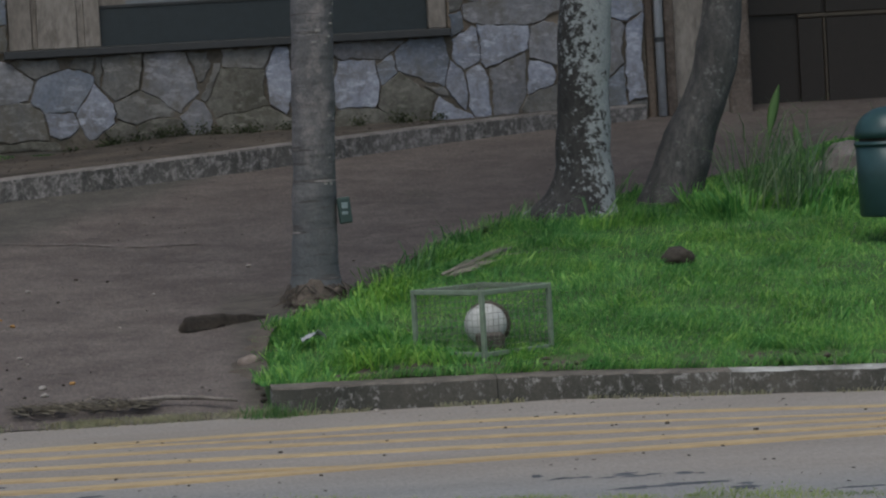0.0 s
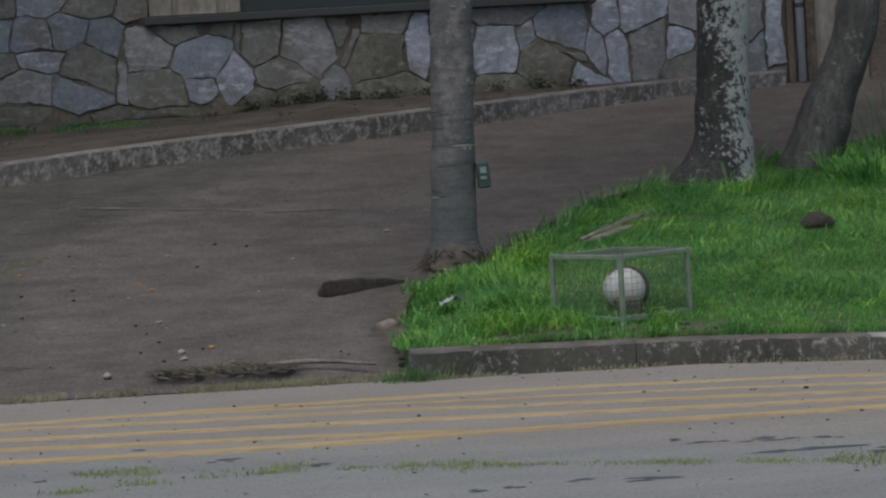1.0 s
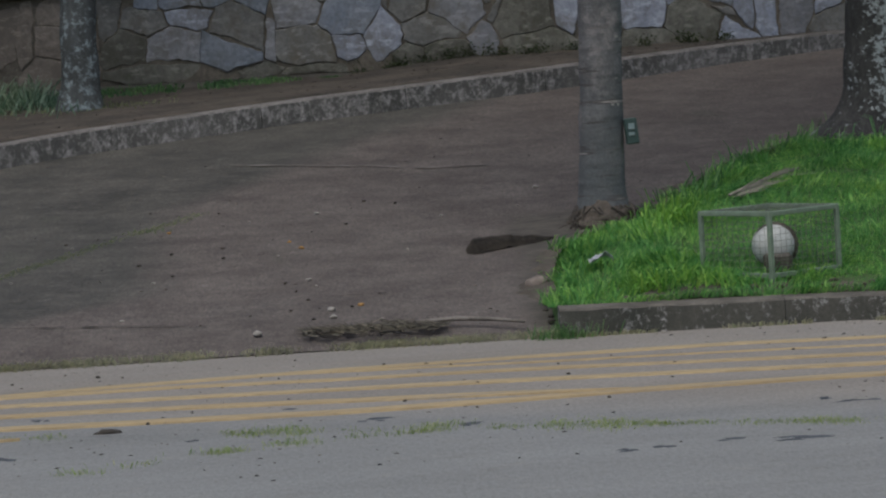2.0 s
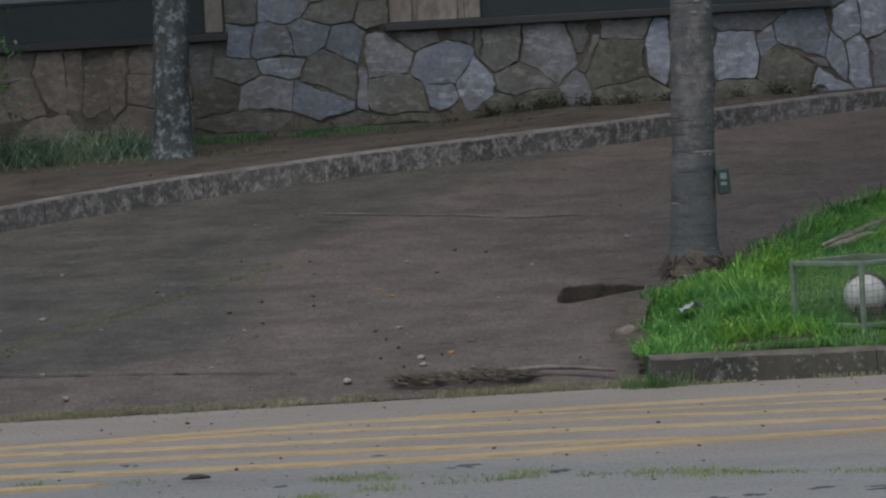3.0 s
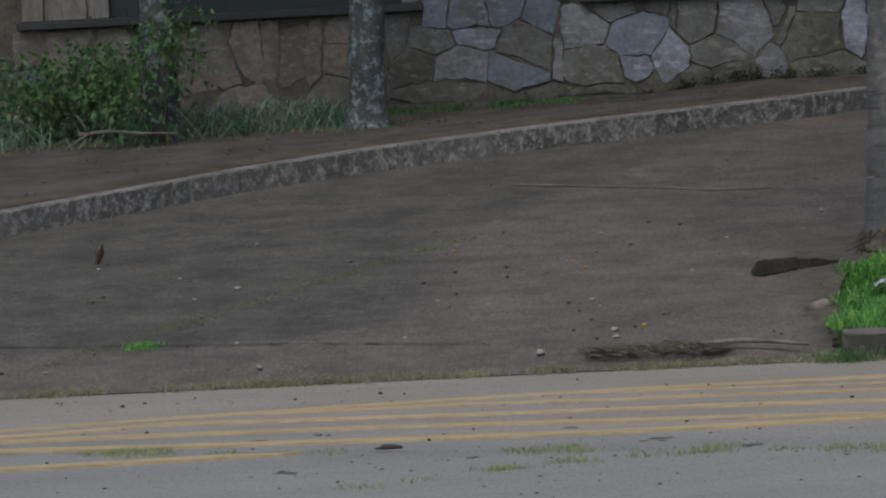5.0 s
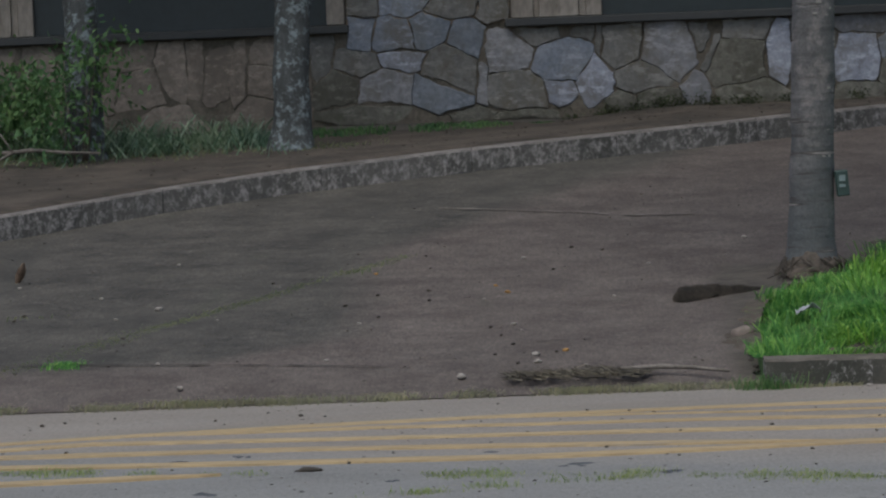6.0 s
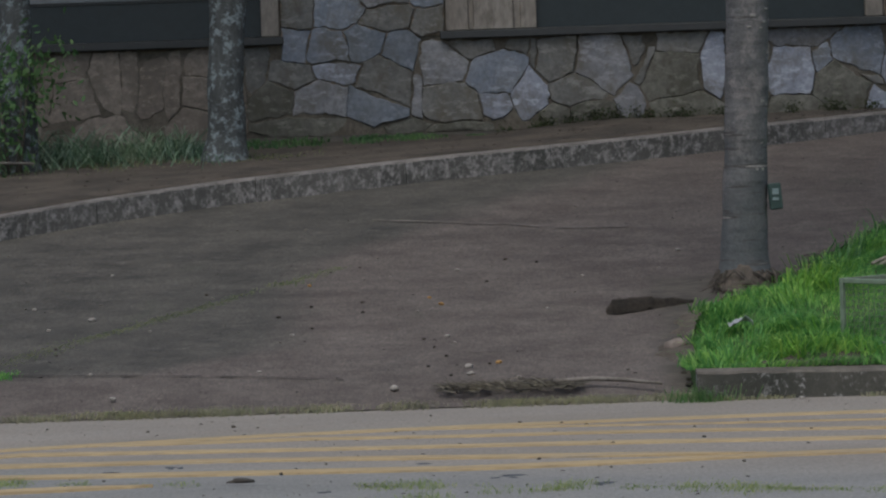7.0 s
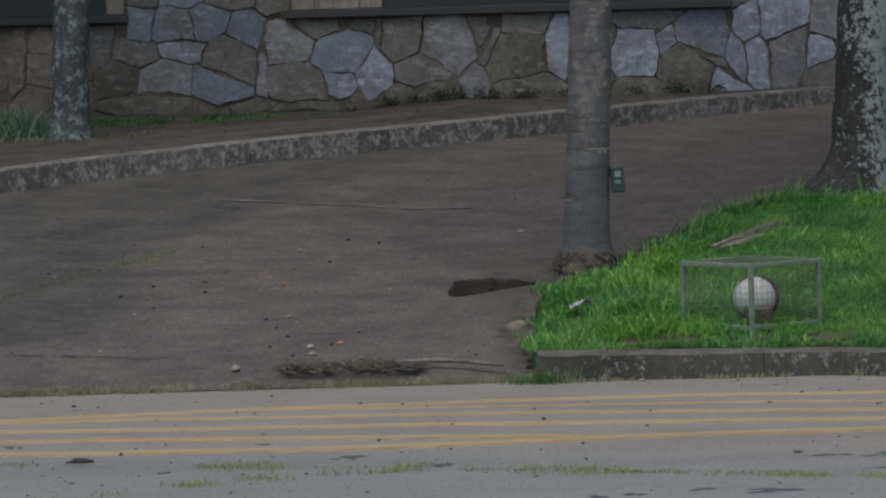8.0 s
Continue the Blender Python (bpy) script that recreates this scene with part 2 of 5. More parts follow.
STONE = {
    "b": mottled("blue_grey_stone", (0.215, 0.245, 0.31), (0.32, 0.345, 0.405), (0.235, 0.23, 0.235), 2.5, 30, 0.75, 0.5, 0.006, None, 0.3, (0.17, 0.165, 0.16)),
    "v": mottled("violet_grey_stone", (0.275, 0.30, 0.38), (0.40, 0.42, 0.50), (0.30, 0.295, 0.315), 2.5, 30, 0.75, 0.5, 0.006, None, 0.25, (0.18, 0.175, 0.18)),
    "d": mottled("slate_blue_stone", (0.15, 0.175, 0.22), (0.21, 0.23, 0.27), None, 2.5, 30, 0.75, 0.5, 0.006, None, 0.2, (0.12, 0.125, 0.13)),
    "t": mottled("tan_stone", (0.168, 0.164, 0.158), (0.243, 0.236, 0.228), (0.16, 0.168, 0.178), 2.5, 30, 0.85, 0.5, 0.008, None, 0.25, (0.13, 0.115, 0.09)),
    "w": mottled("warm_grey_stone", (0.225, 0.228, 0.255), (0.305, 0.303, 0.325), (0.20, 0.185, 0.17), 2.5, 30, 0.8, 0.5, 0.007, None, 0.25, (0.15, 0.138, 0.125)),
    "g": mottled("mossy_stone", (0.14, 0.134, 0.115), (0.215, 0.205, 0.18), (0.085, 0.095, 0.06), 3, 30, 0.9, 0.6, 0.008, None, 0.3, (0.095, 0.09, 0.07)),
}
BROWN_STONE = mottled("brown_stone", (0.205, 0.172, 0.148), (0.275, 0.232, 0.20), (0.17, 0.145, 0.122), 2.5, 30, 0.9, 0.5, 0.008, None, 0.18, (0.15, 0.127, 0.108))
PLASTER = mottled("stained_plaster", (0.23, 0.20, 0.175), (0.32, 0.285, 0.255), (0.16, 0.135, 0.115), 1.6, 30, 0.85, 0.3, 0.004, (1, 1, 0.35))
SILL = plain("dark_sill", (0.045, 0.047, 0.05), 0.6)
PANEL = plain("dark_panel", (0.030, 0.040, 0.046), 0.4)
GLASS = glass_material()
STEEL = plain("grey_steel", (0.25, 0.26, 0.28), 0.5, 0.3)
PIPE = plain("painted_pipe", (0.50, 0.52, 0.56), 0.4)
GARAGE = plain("dark_garage_door", (0.026, 0.019, 0.015), 0.5)
GARAGE_LINE = plain("garage_rail", (0.075, 0.058, 0.042), 0.4)
ROOF = mottled("roof_tiles", (0.14, 0.08, 0.06), (0.2, 0.12, 0.09), None, 2, 30)
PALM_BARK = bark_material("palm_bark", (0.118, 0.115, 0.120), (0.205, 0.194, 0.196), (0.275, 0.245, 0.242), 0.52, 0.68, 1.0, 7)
LICHEN_BARK = bark_material("lichen_bark", (0.034, 0.032, 0.031), (0.092, 0.085, 0.080), (0.36, 0.378, 0.385), 0.60, 0.66, 0, 24, ((1, 0, 0.08), 2.95, 3.32, 0.33), 0.9)
DARK_BARK = bark_material("dark_bark", (0.062, 0.061, 0.062), (0.155, 0.142, 0.136), (0.29, 0.29, 0.285), 0.66, 0.70, 0, 17, None, 0.35)
BED_BARK = bark_material("grey_lichen_bark", (0.060, 0.064, 0.066), (0.11, 0.118, 0.12), (0.225, 0.265, 0.285), 0.51, 0.60, 0, 19)
GRASS = blade_material("lawn_grass", (0.080, 0.22, 0.066), (0.175, 0.42, 0.10), (0.39, 0.61, 0.17), (0.52, 0.68, 0.74))
TALL_GRASS = blade_material("tall_grass", (0.10, 0.18, 0.085), (0.18, 0.28, 0.14), (0.33, 0.39, 0.27))
BROAD_GRASS = blade_material("broad_grass", (0.11, 0.27, 0.06), (0.22, 0.46, 0.08), (0.42, 0.62, 0.16), (0.7, 0.8, 0.8))
EDGE_GRASS = blade_material("edge_grass", (0.10, 0.21, 0.09), (0.17, 0.33, 0.125), (0.32, 0.46, 0.22))
DRY_GRASS = blade_material("dry_grass", (0.30, 0.30, 0.215), (0.42, 0.41, 0.32), (0.27, 0.31, 0.18), (0.75, 0.72, 0.70))
MOSS_DARK = blade_material("wall_moss", (0.03, 0.042, 0.02), (0.055, 0.07, 0.034), (0.085, 0.10, 0.055))
MOSS = blade_material("drive_moss", (0.16, 0.20, 0.12), (0.24, 0.28, 0.17), (0.32, 0.34, 0.23), (0.7, 0.75, 0.68))
WEED = blade_material("road_weeds", (0.20, 0.28, 0.10), (0.31, 0.40, 0.16), (0.45, 0.45, 0.28), (0.72, 0.75, 0.68))
STRAP = blade_material("strap_leaves", (0.09, 0.16, 0.10), (0.19, 0.28, 0.20), (0.40, 0.48, 0.41), (0.6, 0.72, 0.74))
BUSH_LEAF = blade_material("bush_leaves", (0.065, 0.135, 0.06), (0.105, 0.20, 0.085), (0.18, 0.29, 0.135), (0.62, 0.74, 0.74))
CROWN_LEAF = blade_material("crown_leaves", (0.03, 0.06, 0.015), (0.05, 0.09, 0.02), (0.07, 0.12, 0.03))
YELLOW = mottled("worn_yellow_paint", (0.425, 0.31, 0.17), (0.475, 0.355, 0.20), (0.34, 0.285, 0.22), 3, 45, 0.8, 0.3, 0.003, (0.14, 1.0, 1.0))
TAR = mottled("tar", (0.048, 0.053, 0.064), (0.08, 0.085, 0.097), None, 6, 50, 0.7)
BIN_GREEN = plain("bin_green_plastic", (0.028, 0.065, 0.07), 0.35)
CAGE_PAINT = plain("pale_green_paint", (0.20, 0.26, 0.19), 0.6, 0.0, 0.45)
WIRE = plain("wire", (0.17, 0.19, 0.145), 0.5, 0.2)
LAMP_SHELL = plain("lamp_white_metal", (0.58, 0.58, 0.57), 0.35, 0.0)
LAMP_DARK = plain("lamp_dark_metal", (0.085, 0.068, 0.055), 0.5)
BOX_GREEN = plain("box_green_metal", (0.04, 0.07, 0.065), 0.45)
LABEL = plain("box_label", (0.22, 0.28, 0.29), 0.5)
DEAD_AND_SHADE = mottled("dead_palm_and_slot_shade", (0.032, 0.027, 0.022), (0.072, 0.058, 0.047), None, 8, 60, 0.9)
FROND = blade_material("dead_frond", (0.06, 0.052, 0.045), (0.11, 0.097, 0.084), (0.22, 0.20, 0.17), (0.8, 0.8, 0.8))
DRY = mottled("dry_frond", (0.22, 0.20, 0.16), (0.33, 0.30, 0.24), None, 8, 60, 0.9)
STALK = mottled("pale_stalk", (0.15, 0.13, 0.115), (0.24, 0.21, 0.19), None, 8, 60, 0.9)
TWIG = mottled("twig", (0.10, 0.085, 0.07), (0.17, 0.145, 0.125), None, 8, 60, 0.9)
ROOT = mottled("root_bark", (0.045, 0.037, 0.031), (0.095, 0.079, 0.067), None, 12, 60, 0.95)
PALE = plain("pale_pebble", (0.33, 0.30, 0.27), 0.8)
BUFF = plain("buff_stone", (0.23, 0.185, 0.16), 0.9, 0.0, 0.5)
ORANGE = plain("orange_fruit", (0.40, 0.22, 0.07), 0.7)
PAPER = plain("white_paper", (0.36, 0.37, 0.40), 0.8)


# ---- builders ----
def mesh_of(name, bm, mat):
    me = bpy.data.meshes.new(name)
    bm.to_mesh(me)
    bm.free()
    me.materials.append(mat)
    return me


def part(name, bm, mat, parent=None, label="", smooth=False):
    me = mesh_of(name, bm, mat)
    if smooth:
        me.polygons.foreach_set("use_smooth", [True] * len(me.polygons))
    ob = new(name, me)
    if parent:
        ob.parent = parent
    if label:
        tagged(ob, label)
    return ob


def raw(name, verts, faces, mat, parent=None, smooth=False):
    me = bpy.data.meshes.new(name)
    me.from_pydata(verts, [], faces)
    me.materials.append(mat)
    if smooth:
        me.polygons.foreach_set("use_smooth", [True] * len(me.polygons))
    ob = new(name, me)
    if parent:
        ob.parent = parent
    return ob


def empty(name, x, y, z):
    ob = new(name)
    ob.location = (x, y, z)
    ob.empty_display_size = 0.1
    return ob


def box(bm, x0, x1, y0, y1, z0, z1, bevel=0.0):
    r = bmesh.ops.create_cube(bm, size=1.0)
    bmesh.ops.scale(bm, vec=(x1 - x0, y1 - y0, z1 - z0), verts=r["verts"])
    bmesh.ops.translate(bm, vec=((x0 + x1) / 2, (y0 + y1) / 2, (z0 + z1) / 2), verts=r["verts"])
    if bevel:
        edges = {e for v in r["verts"] for e in v.link_edges}
        bmesh.ops.bevel(bm, geom=list(edges), offset=bevel, segments=1, affect="EDGES")
    return bm


def one_box(*a, bevel=0.0):
    return box(bmesh.new(), *a, bevel=bevel)


def tube(bm, pts, radii, sides=10, wobble=0.0, squash=1.0, caps=True, level=False):
    """A tapering tube along pts; wobble roughens its skin."""
    rings = []
    for i, (p, r) in enumerate(zip(pts, radii)):
        p = Vector(p)
        a = Vector(pts[max(i - 1, 0)])
        b = Vector(pts[min(i + 1, len(pts) - 1)])
        d = (b - a).normalized()
        u = d.cross(Vector((0.31, 1, 0.17))).normalized()
        v = d.cross(u)
        if level:
            u, v = Vector((1, 0, 0)), Vector((0, 1, 0))
        ring = []
        for k in range(sides):
            t = 2 * math.pi * k / sides
            q = p + (u * math.cos(t) + v * math.sin(t) * squash) * r
            if wobble:
                q += (q - p) * wobble * noise.noise(q * 5.0)
            ring.append(bm.verts.new(q))
        rings.append(ring)
    for a, b in zip(rings, rings[1:]):
        for k in range(sides):
            bm.faces.new((a[k], a[(k + 1) % sides], b[(k + 1) % sides], b[k]))
    if caps:
        bm.faces.new(rings[0][::-1])
        bm.faces.new(rings[-1])
    bmesh.ops.recalc_face_normals(bm, faces=bm.faces[:])
    return bm


def drive_z(y):
    return 0.11 * (y - 17.9)


LAWN_LEFT = ((18.1, 0.93), (19.3, 0.92), (19.9, 0.99), (20.35, 1.14), (20.75, 1.48), (21.15, 1.62), (22.2, 2.0), (22.9, 2.5), (23.45, 3.25), (23.9, 3.8), (25.1, 4.7), (26.2, 5.6))


def lawn_edge(y):
    for (ya, xa), (yb, xb) in zip(LAWN_LEFT, LAWN_LEFT[1:]):
        if y <= yb:
            return xa + (xb - xa) * (y - ya) / (yb - ya)
    return LAWN_LEFT[-1][1]


def lawn_z(x, y):
    d = max(0.0, y - 18.1 + (18.17 - front_y(x)) * max(0.0, 1 - (y - front_y(x)) / 3.5))
    full = 0.115 - 0.012 * max(x - 1, 0) * max(0, 1 - d / 2) + 0.098 * d + 0.03 * math.sin(min(max(d / 4.5, 0), 1) * math.pi)
    t = min(max((x - lawn_edge(y)) / 0.6, 0), 1)
    t = max(t * t * (3 - 2 * t), min(max(1 - (y - 18.2) / 0.7, 0), 1) if x < 2.5 else 1)
    base = drive_z(y)
    return base + (full - base) * t + 0.015 * noise.noise(Vector((x * 1.7, y * 1.7, 0))) * t


KERB_LINE = ((-9.0, 18.6), (-6.0, 20.3), (-4.4, 21.4), (-3.25, 22.5), (-2.65, 23.07), (-2.1, 23.6), (-1.5, 24.08), (-0.84, 24.48),
             (-0.18, 24.85), (0.5, 25.17), (1.2, 25.5), (1.85, 25.87), (2.5, 26.27), (3.2, 26.64), (3.9, 26.88))


def kerb_y(x):
    for (xa, ya), (xb, yb) in zip(KERB_LINE, KERB_LINE[1:]):
        if x <= xb:
            return ya + (yb - ya) * (x - xa) / (xb - xa)
    return KERB_LINE[-1][1]


def kerb_top(x):
    """Height of the drive kerb's upper edge."""
    return drive_z(kerb_y(x)) + 0.150 - 0.018 * max(0.0, x - 1.5)


def bed_z(x, y):
    a, b = kerb_y(x) + 0.13, 27.0
    t = min(max((y - a) / max(b - a, 0.05), 0), 1)
    z0 = kerb_top(x)
    foot = 0.985 + 0.07 * min(max((x - 0.1) / 0.8, 0), 1)
    return z0 + (max(foot, z0 - 0.01) - z0) * t + 0.012 * noise.noise(Vector((x * 2, y * 2, 3)))


# ---- the ground ----
def sheet(name, x0, x1, nx, y0, y1, ny, height, mat):
    vs, fs = [], []
    for j in range(ny + 1):
        for i in range(nx + 1):
            x, y = x0 + (x1 - x0) * i / nx, y0 + (y1 - y0) * j / ny
            vs.append((x, y, height(x, y)))
    for j in range(ny):
        for i in range(nx):
            a = j * (nx + 1) + i
            fs.append((a, a + 1, a + nx + 2, a + nx + 1))
    return raw(name, vs, fs, mat, None, True)


GROUND_Y = (-600, -60, 0, 10, 17.5, 18.1) + tuple(18.6 + 0.9 * k for k in range(11)) + (40, 120, 600)


def ground_z(y):
    return -0.06 if y < 18.2 else min(drive_z(y), 1.02) - 0.09


ground_rows = [[(x, y, ground_z(y)) for x in (-600, -60, -20, 0, 20, 60, 600)] for y in GROUND_Y]
GROUND_FACES = [(j * 7 + i, j * 7 + i + 1, j * 7 + i + 8, j * 7 + i + 7) for j in range(len(GROUND_Y) - 1) for i in range(6)]
tagged(raw("ground", [p for r in ground_rows for p in r], GROUND_FACES, FIELD, None, True), "grassy ground reaching the horizon", "ground", kind="structure")
tagged(sheet("road", -60, 60, 240, 5.5, 18.35, 60, lambda x, y: 0.0, ROAD),
       "worn pale grey road with weedy joints", "road", kind="structure")
tagged(sheet("driveway", -14, 14, 140, 18.22, 27.6, 60, lambda x, y: drive_z(y) - 0.03 * max(0, 1 - (y - 18.22) / 0.35) , DRIVE),
       "reddish brown sloping driveway with dark mossy stains", "driveway", kind="structure")


def strip(name, rows, mat, parent=None, smooth=False):
    """A skin between rows of points of one length."""
    vs = [p for r in rows for p in r]
    k = len(rows[0])
    fs = [(j * k + i, j * k + i + 1, (j + 1) * k + i + 1, (j + 1) * k + i) for j in range(len(rows) - 1) for i in range(k - 1)]
    return raw(name, vs, fs, mat, parent, smooth)


# planting bed behind the drive kerb
rows = []
for i in range(131):
    x = -9 + 12.9 * i / 130
    a = kerb_y(x) + 0.152
    row = [(x, a + (27.05 - a) * k / 14, bed_z(x, a + (27.05 - a) * k / 14)) for k in range(15)]
    rows.append([(x, a, kerb_top(x) - 0.06), (x, a + 0.002, kerb_top(x) - 0.012)] + row[1:])
tagged(strip("planting_bed", rows, EARTH, None, True), "reddish bare earth bed below the stone wall", "planting bed", kind="structure")

# lawn island
def front_y(x):
    """Face of the road kerb."""
    return 18.17 - 0.05 * max(0, x - 1.2) - 0.36 * min(max(0, x - 2.2), 2.6)


rows = []
for j in range(61):
    y = 18.2 + 7.9 * j / 60
    e = lawn_edge(y)
    row = []
    for i in range(61):
        x = e + (12 - e) * (i / 60) ** 1.6
        yy = y + (front_y(x) - 18.17) * max(0, 1 - j / 30)
        yy = max(yy, front_y(x) + 0.132 + 0.002 * min(j, 2))
        row.append((x, yy, 0.03 if j == 0 else (drive_z(yy) - 0.02) if i == 0 else lawn_z(x, yy) - 0.02 * max(0, 1 - (yy - front_y(x) - 0.13) / 0.15)))
    rows.append(row)
tagged(strip("lawn", rows, TURF, None, True), "soil of the sloping lawn island", "lawn", kind="structure")


def kerb(name, xs, face, top, base, width, mat, cap, label, fall):
    """Kerb blocks laid end to end along a line."""
    holder = tagged(empty(name, xs[0], face(xs[0]), 0), label, "kerb", kind="structure")
    inv = Matrix.Translation(-holder.location)
    for xa, xb in zip(xs, xs[1:]):
        vs, fs = [], []
        n = 24
        for k in range(n + 1):
            x = xa + 0.0015 + (xb - xa - 0.003) * k / n
            y, z0, z1 = face(x), base(x), top(x)
            j = 0.008 * noise.noise(Vector((x * 6, 1, 2))) + 0.006 * noise.noise(Vector((x * 23, 1, 2)))
            j2 = 0.004 * noise.noise(Vector((x * 9, 5, 2))) + 0.005 * noise.noise(Vector((x * 31, 5, 2)))
            e = fall(x)
            prof = ((y + j, z0), (y + 0.004 + j, z1 - e + j2), (y + 0.018 + j, z1 - 0.6 * e + j2), (y + width, z1 - 0.25 * e), (y + width, z0))
            vs += [inv @ Vector((x, p, z)) for p, z in prof]
        for k in range(n):
            fs += [(k * 5 + i, (k + 1) * 5 + i, (k + 1) * 5 + i + 1, k * 5 + i + 1) for i in range(4)]
        fs += [(0, 1, 2, 3, 4), tuple(n * 5 + i for i in (4, 3, 2, 1, 0))]
        ob = raw("kerb_block", vs, fs, mat, holder)
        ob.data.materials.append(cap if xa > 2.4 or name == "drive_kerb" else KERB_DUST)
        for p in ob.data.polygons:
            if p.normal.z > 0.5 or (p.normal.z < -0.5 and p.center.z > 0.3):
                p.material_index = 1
    return holder


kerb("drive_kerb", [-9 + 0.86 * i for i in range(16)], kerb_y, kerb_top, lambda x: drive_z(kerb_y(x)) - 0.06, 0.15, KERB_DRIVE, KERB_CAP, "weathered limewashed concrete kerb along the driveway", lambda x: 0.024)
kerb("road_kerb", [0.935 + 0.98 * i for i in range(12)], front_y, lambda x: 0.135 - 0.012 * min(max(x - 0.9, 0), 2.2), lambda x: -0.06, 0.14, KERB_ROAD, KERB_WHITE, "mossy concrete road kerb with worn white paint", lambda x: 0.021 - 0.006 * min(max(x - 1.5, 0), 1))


# ---- yellow lines on the road ----
def painted_line(points, width, z):
    vs, fs = [], []
    steps = []
    for (xa, ya), (xb, yb) in zip(points, points[1:]):
        n = max(2, int(abs(xb - xa) / 0.05))
        steps += [(xa + (xb - xa) * k / n, ya + (yb - ya) * k / n) for k in range(n)]
    steps.append(points[-1])
    for x, y in steps:
        near = min(1.0, 0.15 + min(abs(x - points[0][0]), abs(x - points[-1][0])) / 0.4)
        w = width * near * (0.33 + 0.09 * noise.noise(Vector((x * 1.7, y, 0))) + 0.012 * noise.noise(Vector((x * 9, y, 4))))
        w2 = width * near * (0.33 + 0.09 * noise.noise(Vector((x * 1.7, y, 9))) + 0.012 * noise.noise(Vector((x * 9, y, 7))))
        vs += [(x, y - w - 0.002, -0.003), (x, y - w, z), (x, y + w2, z), (x, y + w2 + 0.002, -0.003)]
    fs = [(4 * i + k, 4 * i + 4 + k, 4 * i + 5 + k, 4 * i + 1 + k) for i in range(len(steps) - 1) for k in range(3)]
    return tagged(raw("road_line", vs, fs, YELLOW), "worn yellow painted line on the road", "road marking", "yellow road lines", "structure")


painted_line([(-5, 16.0), (-2.45, 16.78), (-1.85, 16.98), (-0.93, 17.2), (-0.05, 17.32), (0.7, 17.37), (1.64, 17.38), (2.56, 17.2), (3.36, 16.88), (6, 16.1)], 0.16, 0.0040)
painted_line([(-1.7, 17.0), (-0.7, 17.0), (-0.05, 16.9), (0.42, 16.87), (0.88, 16.82), (1.32, 16.72), (1.77, 16.63), (2.4, 16.50), (3.2, 16.37), (6, 15.8)], 0.14, 0.0052)
painted_line([(-0.2, 17.24), (0.39, 17.18), (0.89, 17.10), (1.35, 17.06), (1.81, 17.00), (2.3, 16.89), (3.26, 16.58), (6, 15.95)], 0.075, 0.0046)
painted_line([(-5, 16.7), (-2.4, 16.5), (-1.83, 16.72), (-0.9, 16.58), (-0.05, 16.48), (0.65, 16.41), (1.29, 16.31), (1.72, 16.23), (2.04, 16.18), (3.17, 16.09), (6, 15.7)], 0.15, 0.0064)
painted_line([(-5, 16.4), (-1.78, 16.27), (-0.89, 16.2), (-0.02, 16.03), (0.62, 15.91), (1.07, 15.82)], 0.16, 0.0076)
painted_line([(-5, 15.95), (-2.33, 15.93), (-1.73, 15.82), (-0.86, 15.7), (-0.06, 15.62), (0.61, 15.66), (1.06, 15.74), (1.6, 15.76), (2.34, 15.77), (3.14, 15.8), (6, 15.7)], 0.17, 0.0088)
painted_line([(-5, 15.2), (-2.24, 15.28), (-1.72, 15.31), (-1.21, 15.36)], 0.17, 0.0100)


# ---- the house front ----
WALL_Y = 27.0
bm = bmesh.new()
for x0, x1, z0, z1 in ((-9, 3.93, 0.5, 1.60), (-9, -3.772, 1.60, 2.75), (-1.213, -0.152, 1.60, 2.75), (2.647, 3.93, 1.60, 2.75), (-9, 3.93, 2.75, 3.6)):
    box(bm, x0, x1, WALL_Y, WALL_Y + 0.25, z0, z1)
wall = tagged(part("wall_north", bm, MORTAR), "house wall clad in irregular flat stones", "wall", kind="structure")


def clip(poly, a, b, c):
    """The part of a polygon where a*x + b*z <= c."""
    out = []
    for p, q in zip(poly, poly[1:] + poly[:1]):
        dp, dq = a * p[0] + b * p[1] - c, a * q[0] + b * q[1] - c
        if dp <= 0:
            out.append(p)
        if dp * dq < 0:
            t = dp / (dp - dq)
            out.append((p[0] + (q[0] - p[0]) * t, p[1] + (q[1] - p[1]) * t))
    return out


